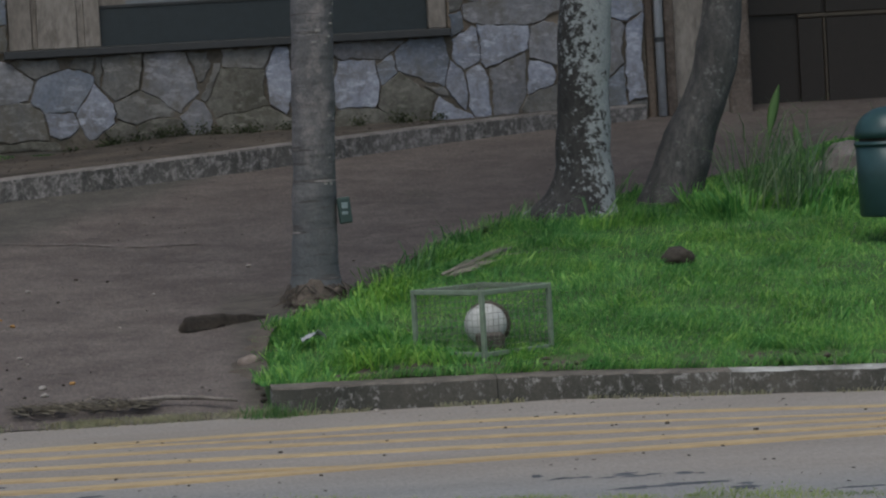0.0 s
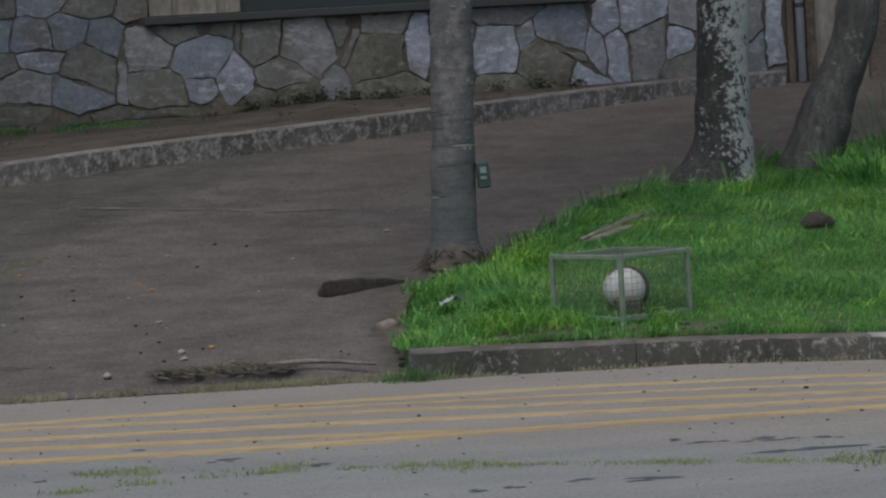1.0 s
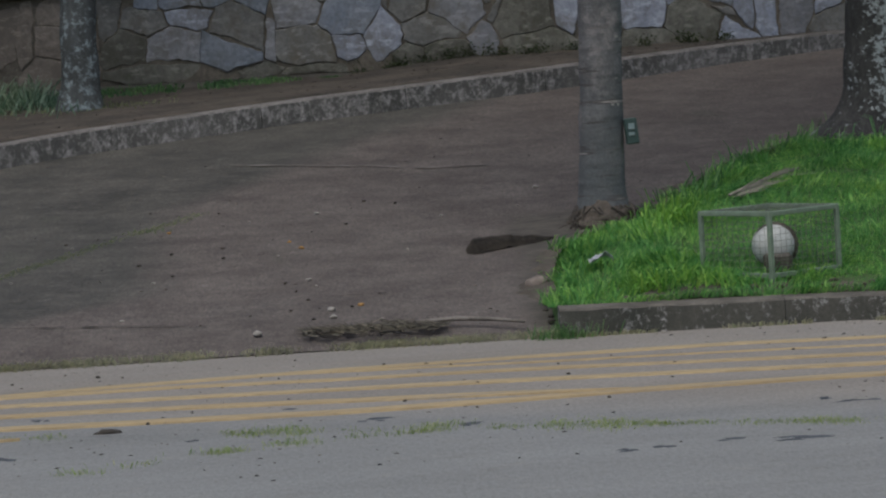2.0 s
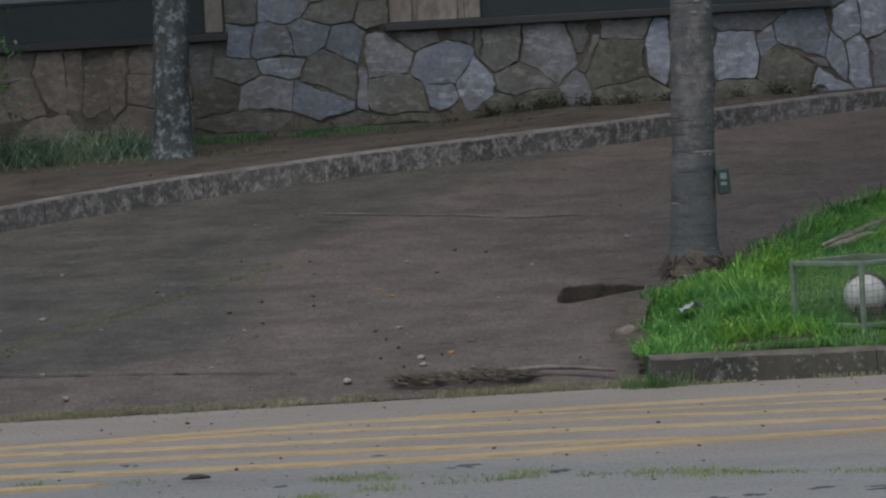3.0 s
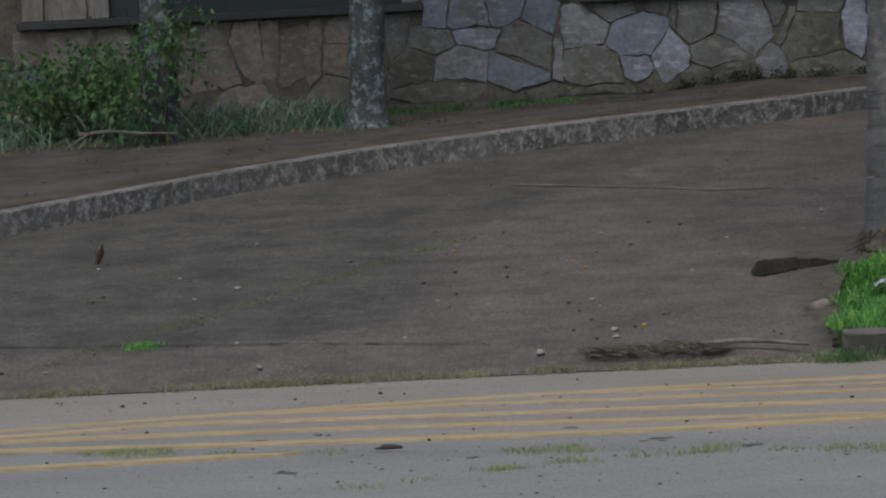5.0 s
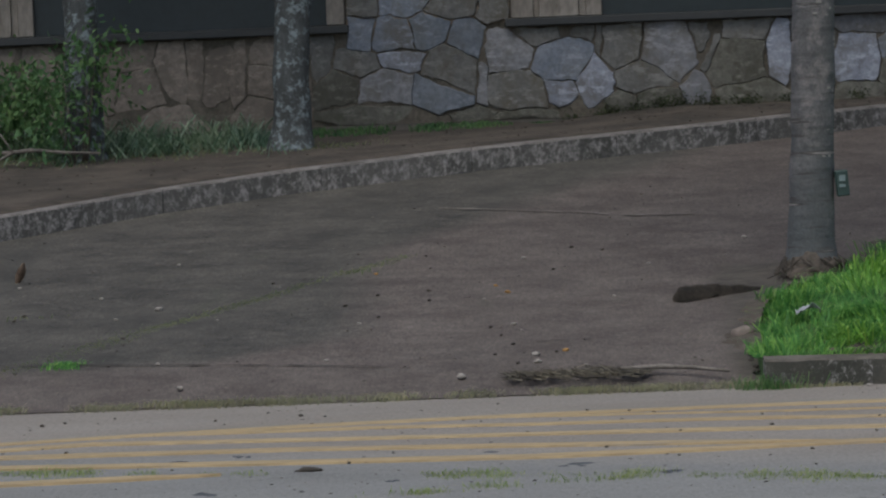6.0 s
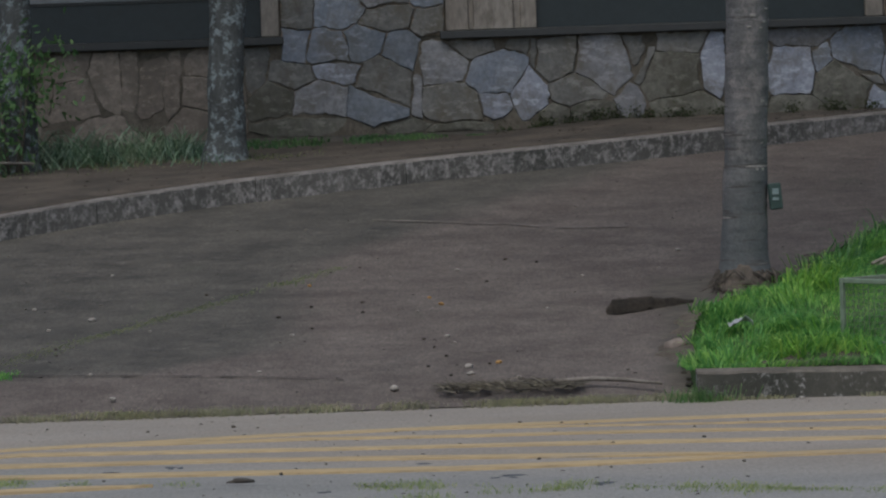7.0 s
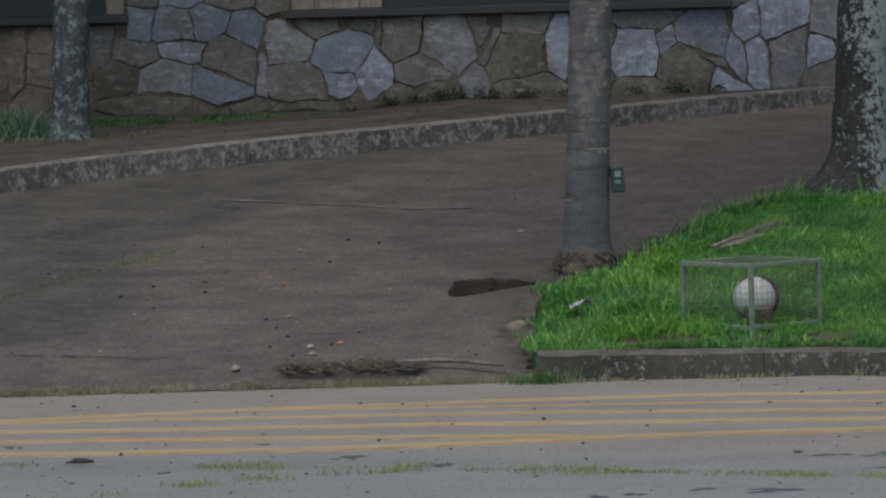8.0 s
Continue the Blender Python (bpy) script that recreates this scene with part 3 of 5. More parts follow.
def stone_mesh(poly, mat, depth, rnd):
    """One flat cladding stone: a rough outline, chipped edge and slightly uneven face."""
    pts = []
    for p, q in zip(poly, poly[1:] + poly[:1]):
        n = max(1, int(math.dist(p, q) / 0.03))
        bow = rnd.uniform(-0.06, 0.06) * math.dist(p, q)
        nx, nz = q[1] - p[1], p[0] - q[0]
        d = math.hypot(nx, nz) or 1
        for k in range(n):
            t = k / n
            j = rnd.uniform(-0.006, 0.006) + bow * 4 * t * (1 - t) * 0.6
            x, z = p[0] + (q[0] - p[0]) * t + nx / d * j, p[1] + (q[1] - p[1]) * t + nz / d * j
            # neighbouring stones bend together, each with its own chips
            x += 0.020 * noise.noise(Vector((x * 5, 1, z * 5))) + 0.010 * noise.noise(Vector((x * 19, 2, z * 19)))
            z += 0.018 * noise.noise(Vector((x * 5, 7, z * 5))) + 0.010 * noise.noise(Vector((x * 19, 8, z * 19)))
            pts.append((x, z))
    cx, cz = sum(p[0] for p in pts) / len(pts), sum(p[1] for p in pts) / len(pts)
    tilt = rnd.uniform(-0.05, 0.05), rnd.uniform(-0.05, 0.05)
    n = len(pts)
    vs = []
    for inset, y in ((0, 0.0), (0.001, -depth * 0.8), (0.006, -depth)):
        for x, z in pts:
            d = math.hypot(x - cx, z - cz) or 1
            k = max(0.2, 1 - inset / d)
            vs.append((cx + (x - cx) * k, WALL_Y + y + (tilt[0] * (x - cx) + tilt[1] * (z - cz) if y else 0.004), cz + (z - cz) * k))
    vs.append((cx, WALL_Y - depth - 0.004, cz))
    fs = []
    for r in (0, 1):
        fs += [(r * n + i, r * n + (i + 1) % n, (r + 1) * n + (i + 1) % n, (r + 1) * n + i) for i in range(n)]
    fs += [(2 * n + i, 2 * n + (i + 1) % n, 3 * n) for i in range(n)]
    return vs, fs


def cladding(x0, x1, z0, columns, seeds, gap, depth, brown=False):
    """Irregular stones grown from their middles, widths, heights and slants, with open joints between them."""
    rnd = random.Random(int(x0 * 100) + 7)

    def metric(w, h, slant):
        c, q = math.cos(radians(slant)), math.sin(radians(slant))
        a, b = (2 / w) ** 2, (2 / h) ** 2
        return a * c * c + b * q * q, (a - b) * c * q, a * q * q + b * c * c

    shapes = [metric(w, h, slant) for _, _, w, h, slant, _ in seeds]
    for i, (x, z, w, h, slant, tone) in enumerate(seeds):
        # tall stones keep to a wall column, the others stay below the sills
        a0, a1, z1 = x0, x1, 1.585
        for c0, c1 in columns:
            if c0 < x < c1 and z + h / 2 > 1.60:
                a0, a1, z1 = c0, c1, 2.74
        poly = [(a0, z0), (a1, z0), (a1, z1), (a0, z1)]
        for k, (u, v, *_) in enumerate(seeds):
            if k == i:
                continue
            dx, dz = u - x, v - z
            (a, b, c), (d, e, f) = shapes[i], shapes[k]
            ri = 1 / math.sqrt(a * dx * dx + 2 * b * dx * dz + c * dz * dz)
            rk = 1 / math.sqrt(d * dx * dx + 2 * e * dx * dz + f * dz * dz)
            t = ri / (ri + rk)
            # the joint runs between the two outlines, square to both of their shapes
            nx, nz = (a + d) * dx + (b + e) * dz, (b + e) * dx + (c + f) * dz
            g = math.hypot(nx, nz)
            nx, nz = nx / g, nz / g
            poly = clip(poly, nx, nz, nx * (x + dx * t) + nz * (z + dz * t) - gap * rnd.uniform(0.3, 1.9))
            if len(poly) < 3:
                break
        # nothing grows far past its own reach
        for m in range(10):
            ang = math.pi * 2 * m / 10 + slant * 0.0174
            nx, nz = math.cos(ang), math.sin(ang)
            c, q = math.cos(ang - radians(slant)), math.sin(ang - radians(slant))
            reach = 1.30 * math.hypot(w / 2 * c, h / 2 * q) + 0.02
            poly = clip(poly, nx, nz, nx * x + nz * z + reach) if len(poly) > 2 else poly
        poly = [p for p, o in zip(poly, poly[-1:] + poly[:-1]) if math.dist(p, o) > 0.004]
        if len(poly) < 3:
            continue
        mat = BROWN_STONE if brown and tone == "t" else STONE[tone]
        vs, fs = stone_mesh(poly, mat, depth * rnd.uniform(0.8, 1.25), rnd)
        raw("stone", vs, fs, mat, wall)


# middle x and z, width, height, slant in degrees, tone
LEFT = [(-3.71, 1.47, 0.17, 0.33, 0, "t"), (-3.69, 1.30, 0.14, 0.14, 0, "d"), (-3.45, 1.50, 0.35, 0.24, 0, "t"), (-3.20, 1.47, 0.22, 0.28, 0, "t"),
        (-3.22, 1.17, 0.29, 0.20, 0, "t"), (-3.51, 1.24, 0.22, 0.22, 0, "t"), (-2.73, 1.40, 0.09, 0.40, 0, "t"), (-2.59, 1.51, 0.24, 0.20, 15, "t"),
        (-2.53, 1.28, 0.34, 0.24, 5, "t"), (-2.35, 1.39, 0.18, 0.43, 0, "t"), (-2.20, 1.37, 0.10, 0.42, 0, "t"), (-2.03, 1.39, 0.14, 0.35, -17, "t"),
        (-1.90, 1.37, 0.09, 0.40, 0, "t"), (-1.74, 1.49, 0.15, 0.17, 0, "t"), (-1.75, 1.31, 0.17, 0.20, 0, "t"), (-1.81, 1.11, 0.35, 0.16, 7, "t"),
        (-2.35, 1.09, 0.69, 0.16, 1, "t"), (-1.55, 1.40, 0.22, 0.33, 0, "t"), (-1.57, 1.14, 0.22, 0.22, 0, "t")]
LEFT_END = [(-2.92, 1.44, 0.26, 0.30, 0, "t"), (-2.92, 1.15, 0.30, 0.24, 0, "t")]
PIER = [(-1.36, 1.46, 0.14, 0.28, 0, "t"), (-1.28, 1.24, 0.27, 0.24, 0, "g"), (-1.15, 1.40, 0.33, 0.17, 0, "t"), (-0.87, 1.40, 0.30, 0.12, -7, "v"),
        (-0.97, 1.23, 0.35, 0.22, 0, "w"), (-1.10, 1.09, 0.54, 0.09, 0, "g"), (-0.62, 1.17, 0.38, 0.26, -25, "d"), (-0.54, 1.35, 0.35, 0.36, -13, "t"),
        (-0.35, 1.21, 0.07, 0.24, 0, "w"), (-0.14, 1.18, 0.36, 0.28, -11, "t"), (-0.18, 1.44, 0.33, 0.28, -9, "w"), (-0.39, 1.05, 0.25, 0.08, 0, "g"),
        (-0.10, 1.03, 0.33, 0.07, 0, "g"), (0.01, 1.53, 0.22, 0.12, 0, "t")]
PIER_HIGH = [(-0.45, 1.52, 0.23, 0.22, -23, "d"), (-0.91, 1.56, 0.28, 0.20, 5, "b"), (-0.68, 1.59, 0.24, 0.20, 5, "d"), (-1.13, 1.58, 0.22, 0.22, 0, "b"),
             (-0.25, 1.72, 0.22, 0.16, 0, "t"), (-0.52, 1.74, 0.30, 0.14, 4, "t"), (-0.84, 1.80, 0.30, 0.20, -6, "b"), (-1.10, 1.82, 0.20, 0.22, 0, "t"),
             (-0.55, 1.95, 0.30, 0.24, 8, "w"), (-0.25, 1.95, 0.22, 0.26, 0, "b"), (-0.9, 2.1, 0.40, 0.30, 0, "t"), (-0.4, 2.3, 0.45, 0.40, 0, "b"), (-0.9, 2.5, 0.5, 0.45, 0, "w")]
MIDDLE = [(0.17, 1.37, 0.38, 0.25, 5, "b"), (0.15, 1.18, 0.17, 0.12, -7, "v"), (0.38, 1.24, 0.21, 0.28, 0, "v"), (0.54, 1.44, 0.29, 0.27, 0, "t"),
          (0.32, 1.53, 0.11, 0.08, 0, "t"), (0.40, 1.48, 0.04, 0.17, 0, "t"), (0.86, 1.41, 0.41, 0.33, -9, "w"), (0.65, 1.24, 0.32, 0.22, 0, "t"),
          (1.02, 1.14, 0.17, 0.21, 0, "w"), (1.04, 1.51, 0.11, 0.16, 0, "t"), (1.11, 1.36, 0.05, 0.19, -21, "t"), (1.31, 1.52, 0.35, 0.13, -1, "t"),
          (1.26, 1.31, 0.38, 0.28, -1, "g"), (1.54, 1.38, 0.14, 0.41, 0, "v"), (1.38, 1.11, 0.47, 0.14, 3, "g"), (0.77, 1.10, 0.30, 0.12, 0, "g"),
          (0.55, 1.10, 0.17, 0.11, 0, "g"), (1.78, 1.44, 0.24, 0.38, 0, "t"), (1.76, 1.13, 0.24, 0.20, 0, "g")]
RIGHT = [(2.03, 1.32, 0.30, 0.32, 0, "v"), (2.25, 1.39, 0.11, 0.12, 0, "b"), (2.48, 1.44, 0.38, 0.26, -21, "b"), (2.12, 1.53, 0.38, 0.12, 0, "w"),
         (2.39, 1.21, 0.35, 0.30, 0, "g"), (2.10, 1.09, 0.36, 0.13, 0, "g"), (2.56, 1.25, 0.12, 0.05, -11, "t"), (2.65, 1.11, 0.24, 0.14, -23, "v"),
         (2.69, 1.26, 0.13, 0.30, 2, "v"), (2.83, 1.23, 0.15, 0.33, 5, "v"), (2.76, 1.49, 0.21, 0.24, -13, "v"), (2.99, 1.51, 0.35, 0.25, 7, "v"),
         (3.03, 1.26, 0.22, 0.43, -7, "w"), (3.22, 1.29, 0.14, 0.20, -13, "v"), (3.27, 1.51, 0.19, 0.22, 0, "w"), (3.25, 1.14, 0.20, 0.18, 0, "t")]
RIGHT_HIGH = [(3.05, 1.74, 0.63, 0.17, 0, "w"), (2.71, 1.67, 0.09, 0.14, 0, "d"), (2.70, 1.80, 0.12, 0.10, 0, "t"), (3.53, 1.63, 0.21, 0.22, 0, "v"),
              (3.51, 1.38, 0.21, 0.26, 0, "w"), (3.50, 1.12, 0.21, 0.24, 0, "v"), (3.71, 1.47, 0.13, 0.28, 0, "w"), (3.87, 1.42, 0.14, 0.69, -11, "v"),
              (3.75, 1.16, 0.10, 0.30, 0, "d"), (3.87, 1.03, 0.13, 0.13, 0, "t"), (3.75, 1.72, 0.24, 0.14, 0, "v"), (2.85, 1.93, 0.32, 0.20, 0, "v"),
              (3.2, 1.94, 0.34, 0.20, 0, "v"), (3.6, 1.92, 0.40, 0.22, 0, "t"), (3.0, 2.25, 0.6, 0.40, 0, "v"), (3.6, 2.3, 0.6, 0.5, 0, "t")]
cladding(-3.9, -1.44, 0.99, (), LEFT + LEFT_END, 0.002, 0.0185, True)
COLUMNS = ((-1.20, -0.165), (2.668, 3.92))
cladding(-1.44, 3.92, 1.0, COLUMNS, PIER + PIER_HIGH + MIDDLE + RIGHT + RIGHT_HIGH, 0.0034, 0.024)
# tan pointing behind the upper stones and the brown stones
part("pointing", one_box(-3.9, -1.44, WALL_Y - 0.014, WALL_Y + 0.02, 1.0, 1.583), MORTAR_MID, wall)
part("pointing", one_box(-1.44, 3.925, WALL_Y - 0.011, WALL_Y + 0.02, 1.0, 1.59), MORTAR_MID, wall)
for x0, x1, z0, z1 in ((-1.205, -0.16, 1.62, 2.74), (2.655, 3.925, 1.62, 2.74)):
    part("pointing", one_box(x0, x1, WALL_Y - 0.008, WALL_Y + 0.02, z0, z1), MORTAR_TAN, wall)


def window_bay(name, x0, xb, xd, x1, zs):
    """A low window bay: sill, plaster jambs, dark apron panel, rail, lattice and glass."""
    top = tagged(empty(name, x0, WALL_Y, zs), "dark recessed window with plaster jambs and a lattice grille", "window", "house windows", "structure")
    inv = Matrix.Translation(-top.location)

    def put(nm, bm, mat, label="", parent=None, smooth=False):
        bm.transform(inv)
        ob = part(nm, bm, mat, parent or top, label, smooth)
        return ob

    put("window_sill", one_box(x0 - 0.02, x1 + 0.02, WALL_Y - 0.075, WALL_Y + 0.25, zs - 0.052, zs, bevel=0.006), SILL, "dark slate sill")
    # fluted jamb
    bm = bmesh.new()
    edges = [xb, xb + (xd - xb) * 0.24, xb + (xd - xb) * 0.30, xb + (xd - xb) * 0.72, xb + (xd - xb) * 0.80, xd - 0.02]
    for (a, b), y in zip(zip(edges, edges[1:]), (0.0, 0.025, 0.0, 0.025, 0.01)):
        box(bm, a, b, WALL_Y - 0.03 + y, WALL_Y + 0.25, zs + 0.002, 2.75, bevel=0.004)
    put("jamb", bm, PLASTER, "rain-stained beige plaster jamb")
    put("jamb", one_box(x1 - 0.12, x1 - 0.005, WALL_Y - 0.03, WALL_Y + 0.25, zs + 0.002, 2.75, bevel=0.006), PLASTER)
    put("apron_panel", one_box(xd - 0.018, x1 - 0.122, WALL_Y + 0.03, WALL_Y + 0.06, zs + 0.002, zs + 0.245), PANEL, "nearly black panel")
    put("jamb_inner", one_box(xd - 0.018, xd + 0.15, WALL_Y + 0.045, WALL_Y + 0.25, zs + 0.262, 2.75), PLASTER)
    put("rail", one_box(xd - 0.018, x1 - 0.122, WALL_Y + 0.02, WALL_Y + 0.075, zs + 0.247, zs + 0.262), SILL)
    put("window_frame", one_box(xd + 0.152, x1 - 0.122, WALL_Y + 0.06, WALL_Y + 0.1, zs + 0.264, zs + 0.30), STEEL)
    put("pane", one_box(xd + 0.152, x1 - 0.122, WALL_Y + 0.16, WALL_Y + 0.17, zs + 0.30, 2.75), GLASS)
    # diagonal lattice grille
    bm = bmesh.new()
    xa, xe, za, ze = xd + 0.16, x1 - 0.13, zs + 0.305, 2.2
    s = 0.085
    k = xa - (ze - za)
    while k < xe:
        for sign in (1, -1):
            a0, b0 = (k, za), (k + (ze - za), ze)
            if sign < 0:
                a0, b0 = (k, ze), (k + (ze - za), za)
            # cut to the opening
            t0, t1 = max(0, (xa - a0[0]) / (b0[0] - a0[0])), min(1, (xe - a0[0]) / (b0[0] - a0[0]))
            if t1 > t0 + 0.02:
                p = [(a0[0] + (b0[0] - a0[0]) * t, WALL_Y + 0.08 + 0.008 * sign, a0[1] + (b0[1] - a0[1]) * t) for t in (t0, t1)]
                tube(bm, p, (0.009, 0.009), 4)
        k += s
    put("grille", bm, STEEL, "grey diagonal lattice grille")
    put("grille_bar", one_box(xa, xe, WALL_Y + 0.066, WALL_Y + 0.094, 2.2, 2.24), STEEL)
    return top


window_bay("window_1", -0.17, -0.15, 0.45, 2.65, 1.645)
window_bay("window_2", -3.78, -3.77, -3.19, -1.21, 1.645)

# corner strip, rain pipe, plastered wall, garage
tagged(part("wall_corner", one_box(3.932, 3.982, WALL_Y - 0.03, WALL_Y + 0.25, 0.6, 3.6, bevel=0.01), mottled("brown_corner", (0.10, 0.075, 0.06), (0.15, 0.115, 0.09))),
                        "brown weathered corner strip of the house wall", "wall trim", kind="structure")
pipe = tagged(empty("rain_pipe", 4.018, WALL_Y - 0.03, 0.98), "grey-blue rain pipe against the house wall", "pipe")
bm = tube(bmesh.new(), [(0, 0, 0.02), (0, 0, 1.2), (0, 0, 2.6)], (0.028, 0.028, 0.028), 14)
part("pipe", bm, PIPE, pipe, "", True)
for z in (0.5, 1.5):
    part("bracket", tube(bmesh.new(), [(0, 0, z), (0, 0, z + 0.03)], (0.034, 0.034), 14), SILL, pipe)
BROWN_TRIM = mottled("brown_render", (0.105, 0.082, 0.068), (0.165, 0.132, 0.112), (0.24, 0.205, 0.18), 5, 40, 0.9, 0.4, 0.006)
tagged(part("wall_trim", one_box(4.056, 4.12, WALL_Y - 0.012, WALL_Y + 0.018, 0.6, 3.6, bevel=0.006), BROWN_TRIM), "brown strip of rough render beside the rain pipe", "wall trim", kind="structure")
tagged(part("pillar", one_box(4.46, 4.604, WALL_Y - 0.05, WALL_Y + 0.27, 0.6, 3.6, bevel=0.012), BROWN_TRIM), "rough brown rendered pillar beside the garage", "pillar", kind="structure")
tagged(part("wall_side", one_box(3.987, 4.60, WALL_Y + 0.02, WALL_Y + 0.25, 0.6, 3.6), PLASTER), "stained plaster wall beside the garage", "wall", kind="structure")
garage = tagged(empty("garage_door", 4.6, WALL_Y + 0.3, 0.95), "dark brown panelled garage door", "garage door", kind="structure")


def gpart(nm, a, m):
    bm = one_box(*a, bevel=0.004)
    bm.transform(Matrix.Translation(-garage.location))
    return part(nm, bm, m, garage)


gpart("leaf", (4.602, 7.6, WALL_Y + 0.32, WALL_Y + 0.38, 0.9, 3.0), GARAGE)
for x0, x1, z0, z1 in ((4.985, 5.148, 0.96, 1.58), (5.172, 5.9, 0.96, 1.58), (5.93, 6.7, 0.96, 1.58), (5.172, 5.9, 1.612, 2.9), (4.66, 5.148, 1.612, 2.9)):
    gpart("door_panel", (x0, x1, WALL_Y + 0.29, WALL_Y + 0.318, z0, z1), GARAGE)
gpart("rail", (4.985, 7.5, WALL_Y + 0.285, WALL_Y + 0.318, 1.583, 1.609), GARAGE_LINE)
gpart("stile", (5.151, 5.169, WALL_Y + 0.285, WALL_Y + 0.318, 0.96, 1.58), GARAGE_LINE)
tagged(part("wall_east", one_box(7.6, 9, WALL_Y, WALL_Y + 0.3, 0.6, 3.6), PLASTER), "plaster wall past the garage", "wall", kind="structure")
tagged(part("lintel", one_box(4.602, 7.6, WALL_Y + 0.02, WALL_Y + 0.5, 3.0, 3.6), PLASTER), "plaster lintel over the garage", "wall", kind="structure")
bm = bmesh.new()
for x0, x1, y0, y1 in ((-9, -8.75, 27.25, 34), (8.75, 9, 27.3, 34), (-9, 9, 34, 34.25)):
    box(bm, x0, x1, y0, y1, 0, 3.6)
tagged(part("wall_back", bm, PLASTER), "rear and side walls of the house", "wall", kind="structure")
bm = bmesh.new()
vs = [bm.verts.new(p) for p in ((-9.5, 26.4, 3.6), (9.5, 26.4, 3.6), (9.5, 30.6, 5.2), (-9.5, 30.6, 5.2), (-9.5, 34.8, 3.6), (9.5, 34.8, 3.6))]
for f in ((0, 1, 2, 3), (3, 2, 5, 4), (0, 3, 4), (1, 5, 2), (0, 4, 5, 1)):
    bm.faces.new([vs[i] for i in f])
tagged(part("roof", bm, ROOF), "tiled pitched roof over the house", "roof", kind="structure")


# ---- trees ----
def leaf_cloud(centres, count, size, spread, rnd, droop=0.3):
    vs, fs = [], []
    for c in centres:
        for _ in range(count):
            d = Vector((rnd.gauss(0, 1), rnd.gauss(0, 1), rnd.gauss(0, 0.7))) * spread * 0.5
            p = Vector(c) + d
            a = Vector((rnd.uniform(-1, 1), rnd.uniform(-1, 1), rnd.uniform(-1, 0.4) * droop * 2)).normalized()
            s = a.cross(Vector((rnd.uniform(-1, 1), rnd.uniform(-1, 1), 1))).normalized()
            L = size * rnd.uniform(0.6, 1.3)
            i = len(vs)
            vs += [p, p + a * L * 0.5 + s * L * 0.22, p + a * L, p + a * L * 0.5 - s * L * 0.22]
            fs.append((i, i + 1, i + 2, i + 3))
    return vs, fs


def tree(x, y, z, path, radii, bark, label, seed):
    """A leaning trunk with root flare, limbs and a loose crown above."""
    rnd = random.Random(seed)
    top = tagged(empty("tree", x, y, z), label, "tree")
    bm = bmesh.new()
    # finer steps along the trunk
    pts, rr = [], []
    for i in range(len(path) - 1):
        p0, p1, p2, p3 = (Vector(path[min(max(i + o, 0), len(path) - 1)]) for o in (-1, 0, 1, 2))
        r0, r1, r2, r3 = (radii[min(max(i + o, 0), len(path) - 1)] for o in (-1, 0, 1, 2))
        for k in range(6):
            t = k / 6
            w = (-0.5 * t + t * t - 0.5 * t ** 3, 1 - 2.5 * t * t + 1.5 * t ** 3, 0.5 * t + 2 * t * t - 1.5 * t ** 3, -0.5 * t * t + 0.5 * t ** 3)
            q = p0 * w[0] + p1 * w[1] + p2 * w[2] + p3 * w[3]
            pts.append((q.x, q.y, p1.z + (p2.z - p1.z) * t))
            rr.append(r0 * w[0] + r1 * w[1] + r2 * w[2] + r3 * w[3])
    pts.append(path[-1])
    rr.append(radii[-1])
    tube(bm, pts, rr, 28, 0.12, level=True)
    part("trunk", bm, bark, top, "", True)
    end = Vector(path[-1])
    tips = []
    for k in range(6):
        a = 2 * math.pi * (k + rnd.random()) / 6
        mid = end + Vector((math.cos(a) * 0.7, math.sin(a) * 0.7, 0.7))
        tip = end + Vector((math.cos(a) * 1.5, math.sin(a) * 1.5, 1.2 + rnd.random() * 0.8))
        part("limb", tube(bmesh.new(), [tuple(end - Vector((0, 0, 0.15))), tuple(mid), tuple(tip)], (radii[-1] * 0.6, radii[-1] * 0.4, 0.02), 8), bark, top, "", True)
        tips += [tuple(tip), tuple((mid + tip) / 2 + Vector((rnd.uniform(-0.4, 0.4), rnd.uniform(-0.4, 0.4), 0.3)))]
    vs, fs = leaf_cloud(tips, 130, 0.16, 0.75, rnd)
    raw("crown", vs, fs, CROWN_LEAF, top)
    return top


tree(2.99, 22.9, 0.50, [(-0.21, 0, -0.08), (-0.135, 0, 0.06), (-0.065, 0, 0.18), (-0.04, 0, 0.3), (-0.025, 0, 0.48), (0.0, 0, 0.95), (0.04, 0, 1.4), (0.1, 0.05, 2.4), (0.1, 0.1, 3.4)],
     (0.43, 0.30, 0.205, 0.165, 0.146, 0.143, 0.140, 0.13, 0.11), LICHEN_BARK, "dark tree trunk blotched with pale lichen, flared at its base", 11)
tree(3.55, 23.15, 0.55, [(-0.13, 0, -0.08), (-0.075, 0, 0.09), (-0.025, 0, 0.24), (0.03, 0, 0.39), (0.165, 0, 0.69), (0.24, 0.0, 1.0), (0.295, 0.03, 1.31), (0.45, 0.1, 2.3), (0.6, 0.15, 3.3)],
     (0.24, 0.185, 0.165, 0.15, 0.126, 0.115, 0.106, 0.1, 0.09), DARK_BARK, "dark leaning tree trunk rising from tall grass", 12)
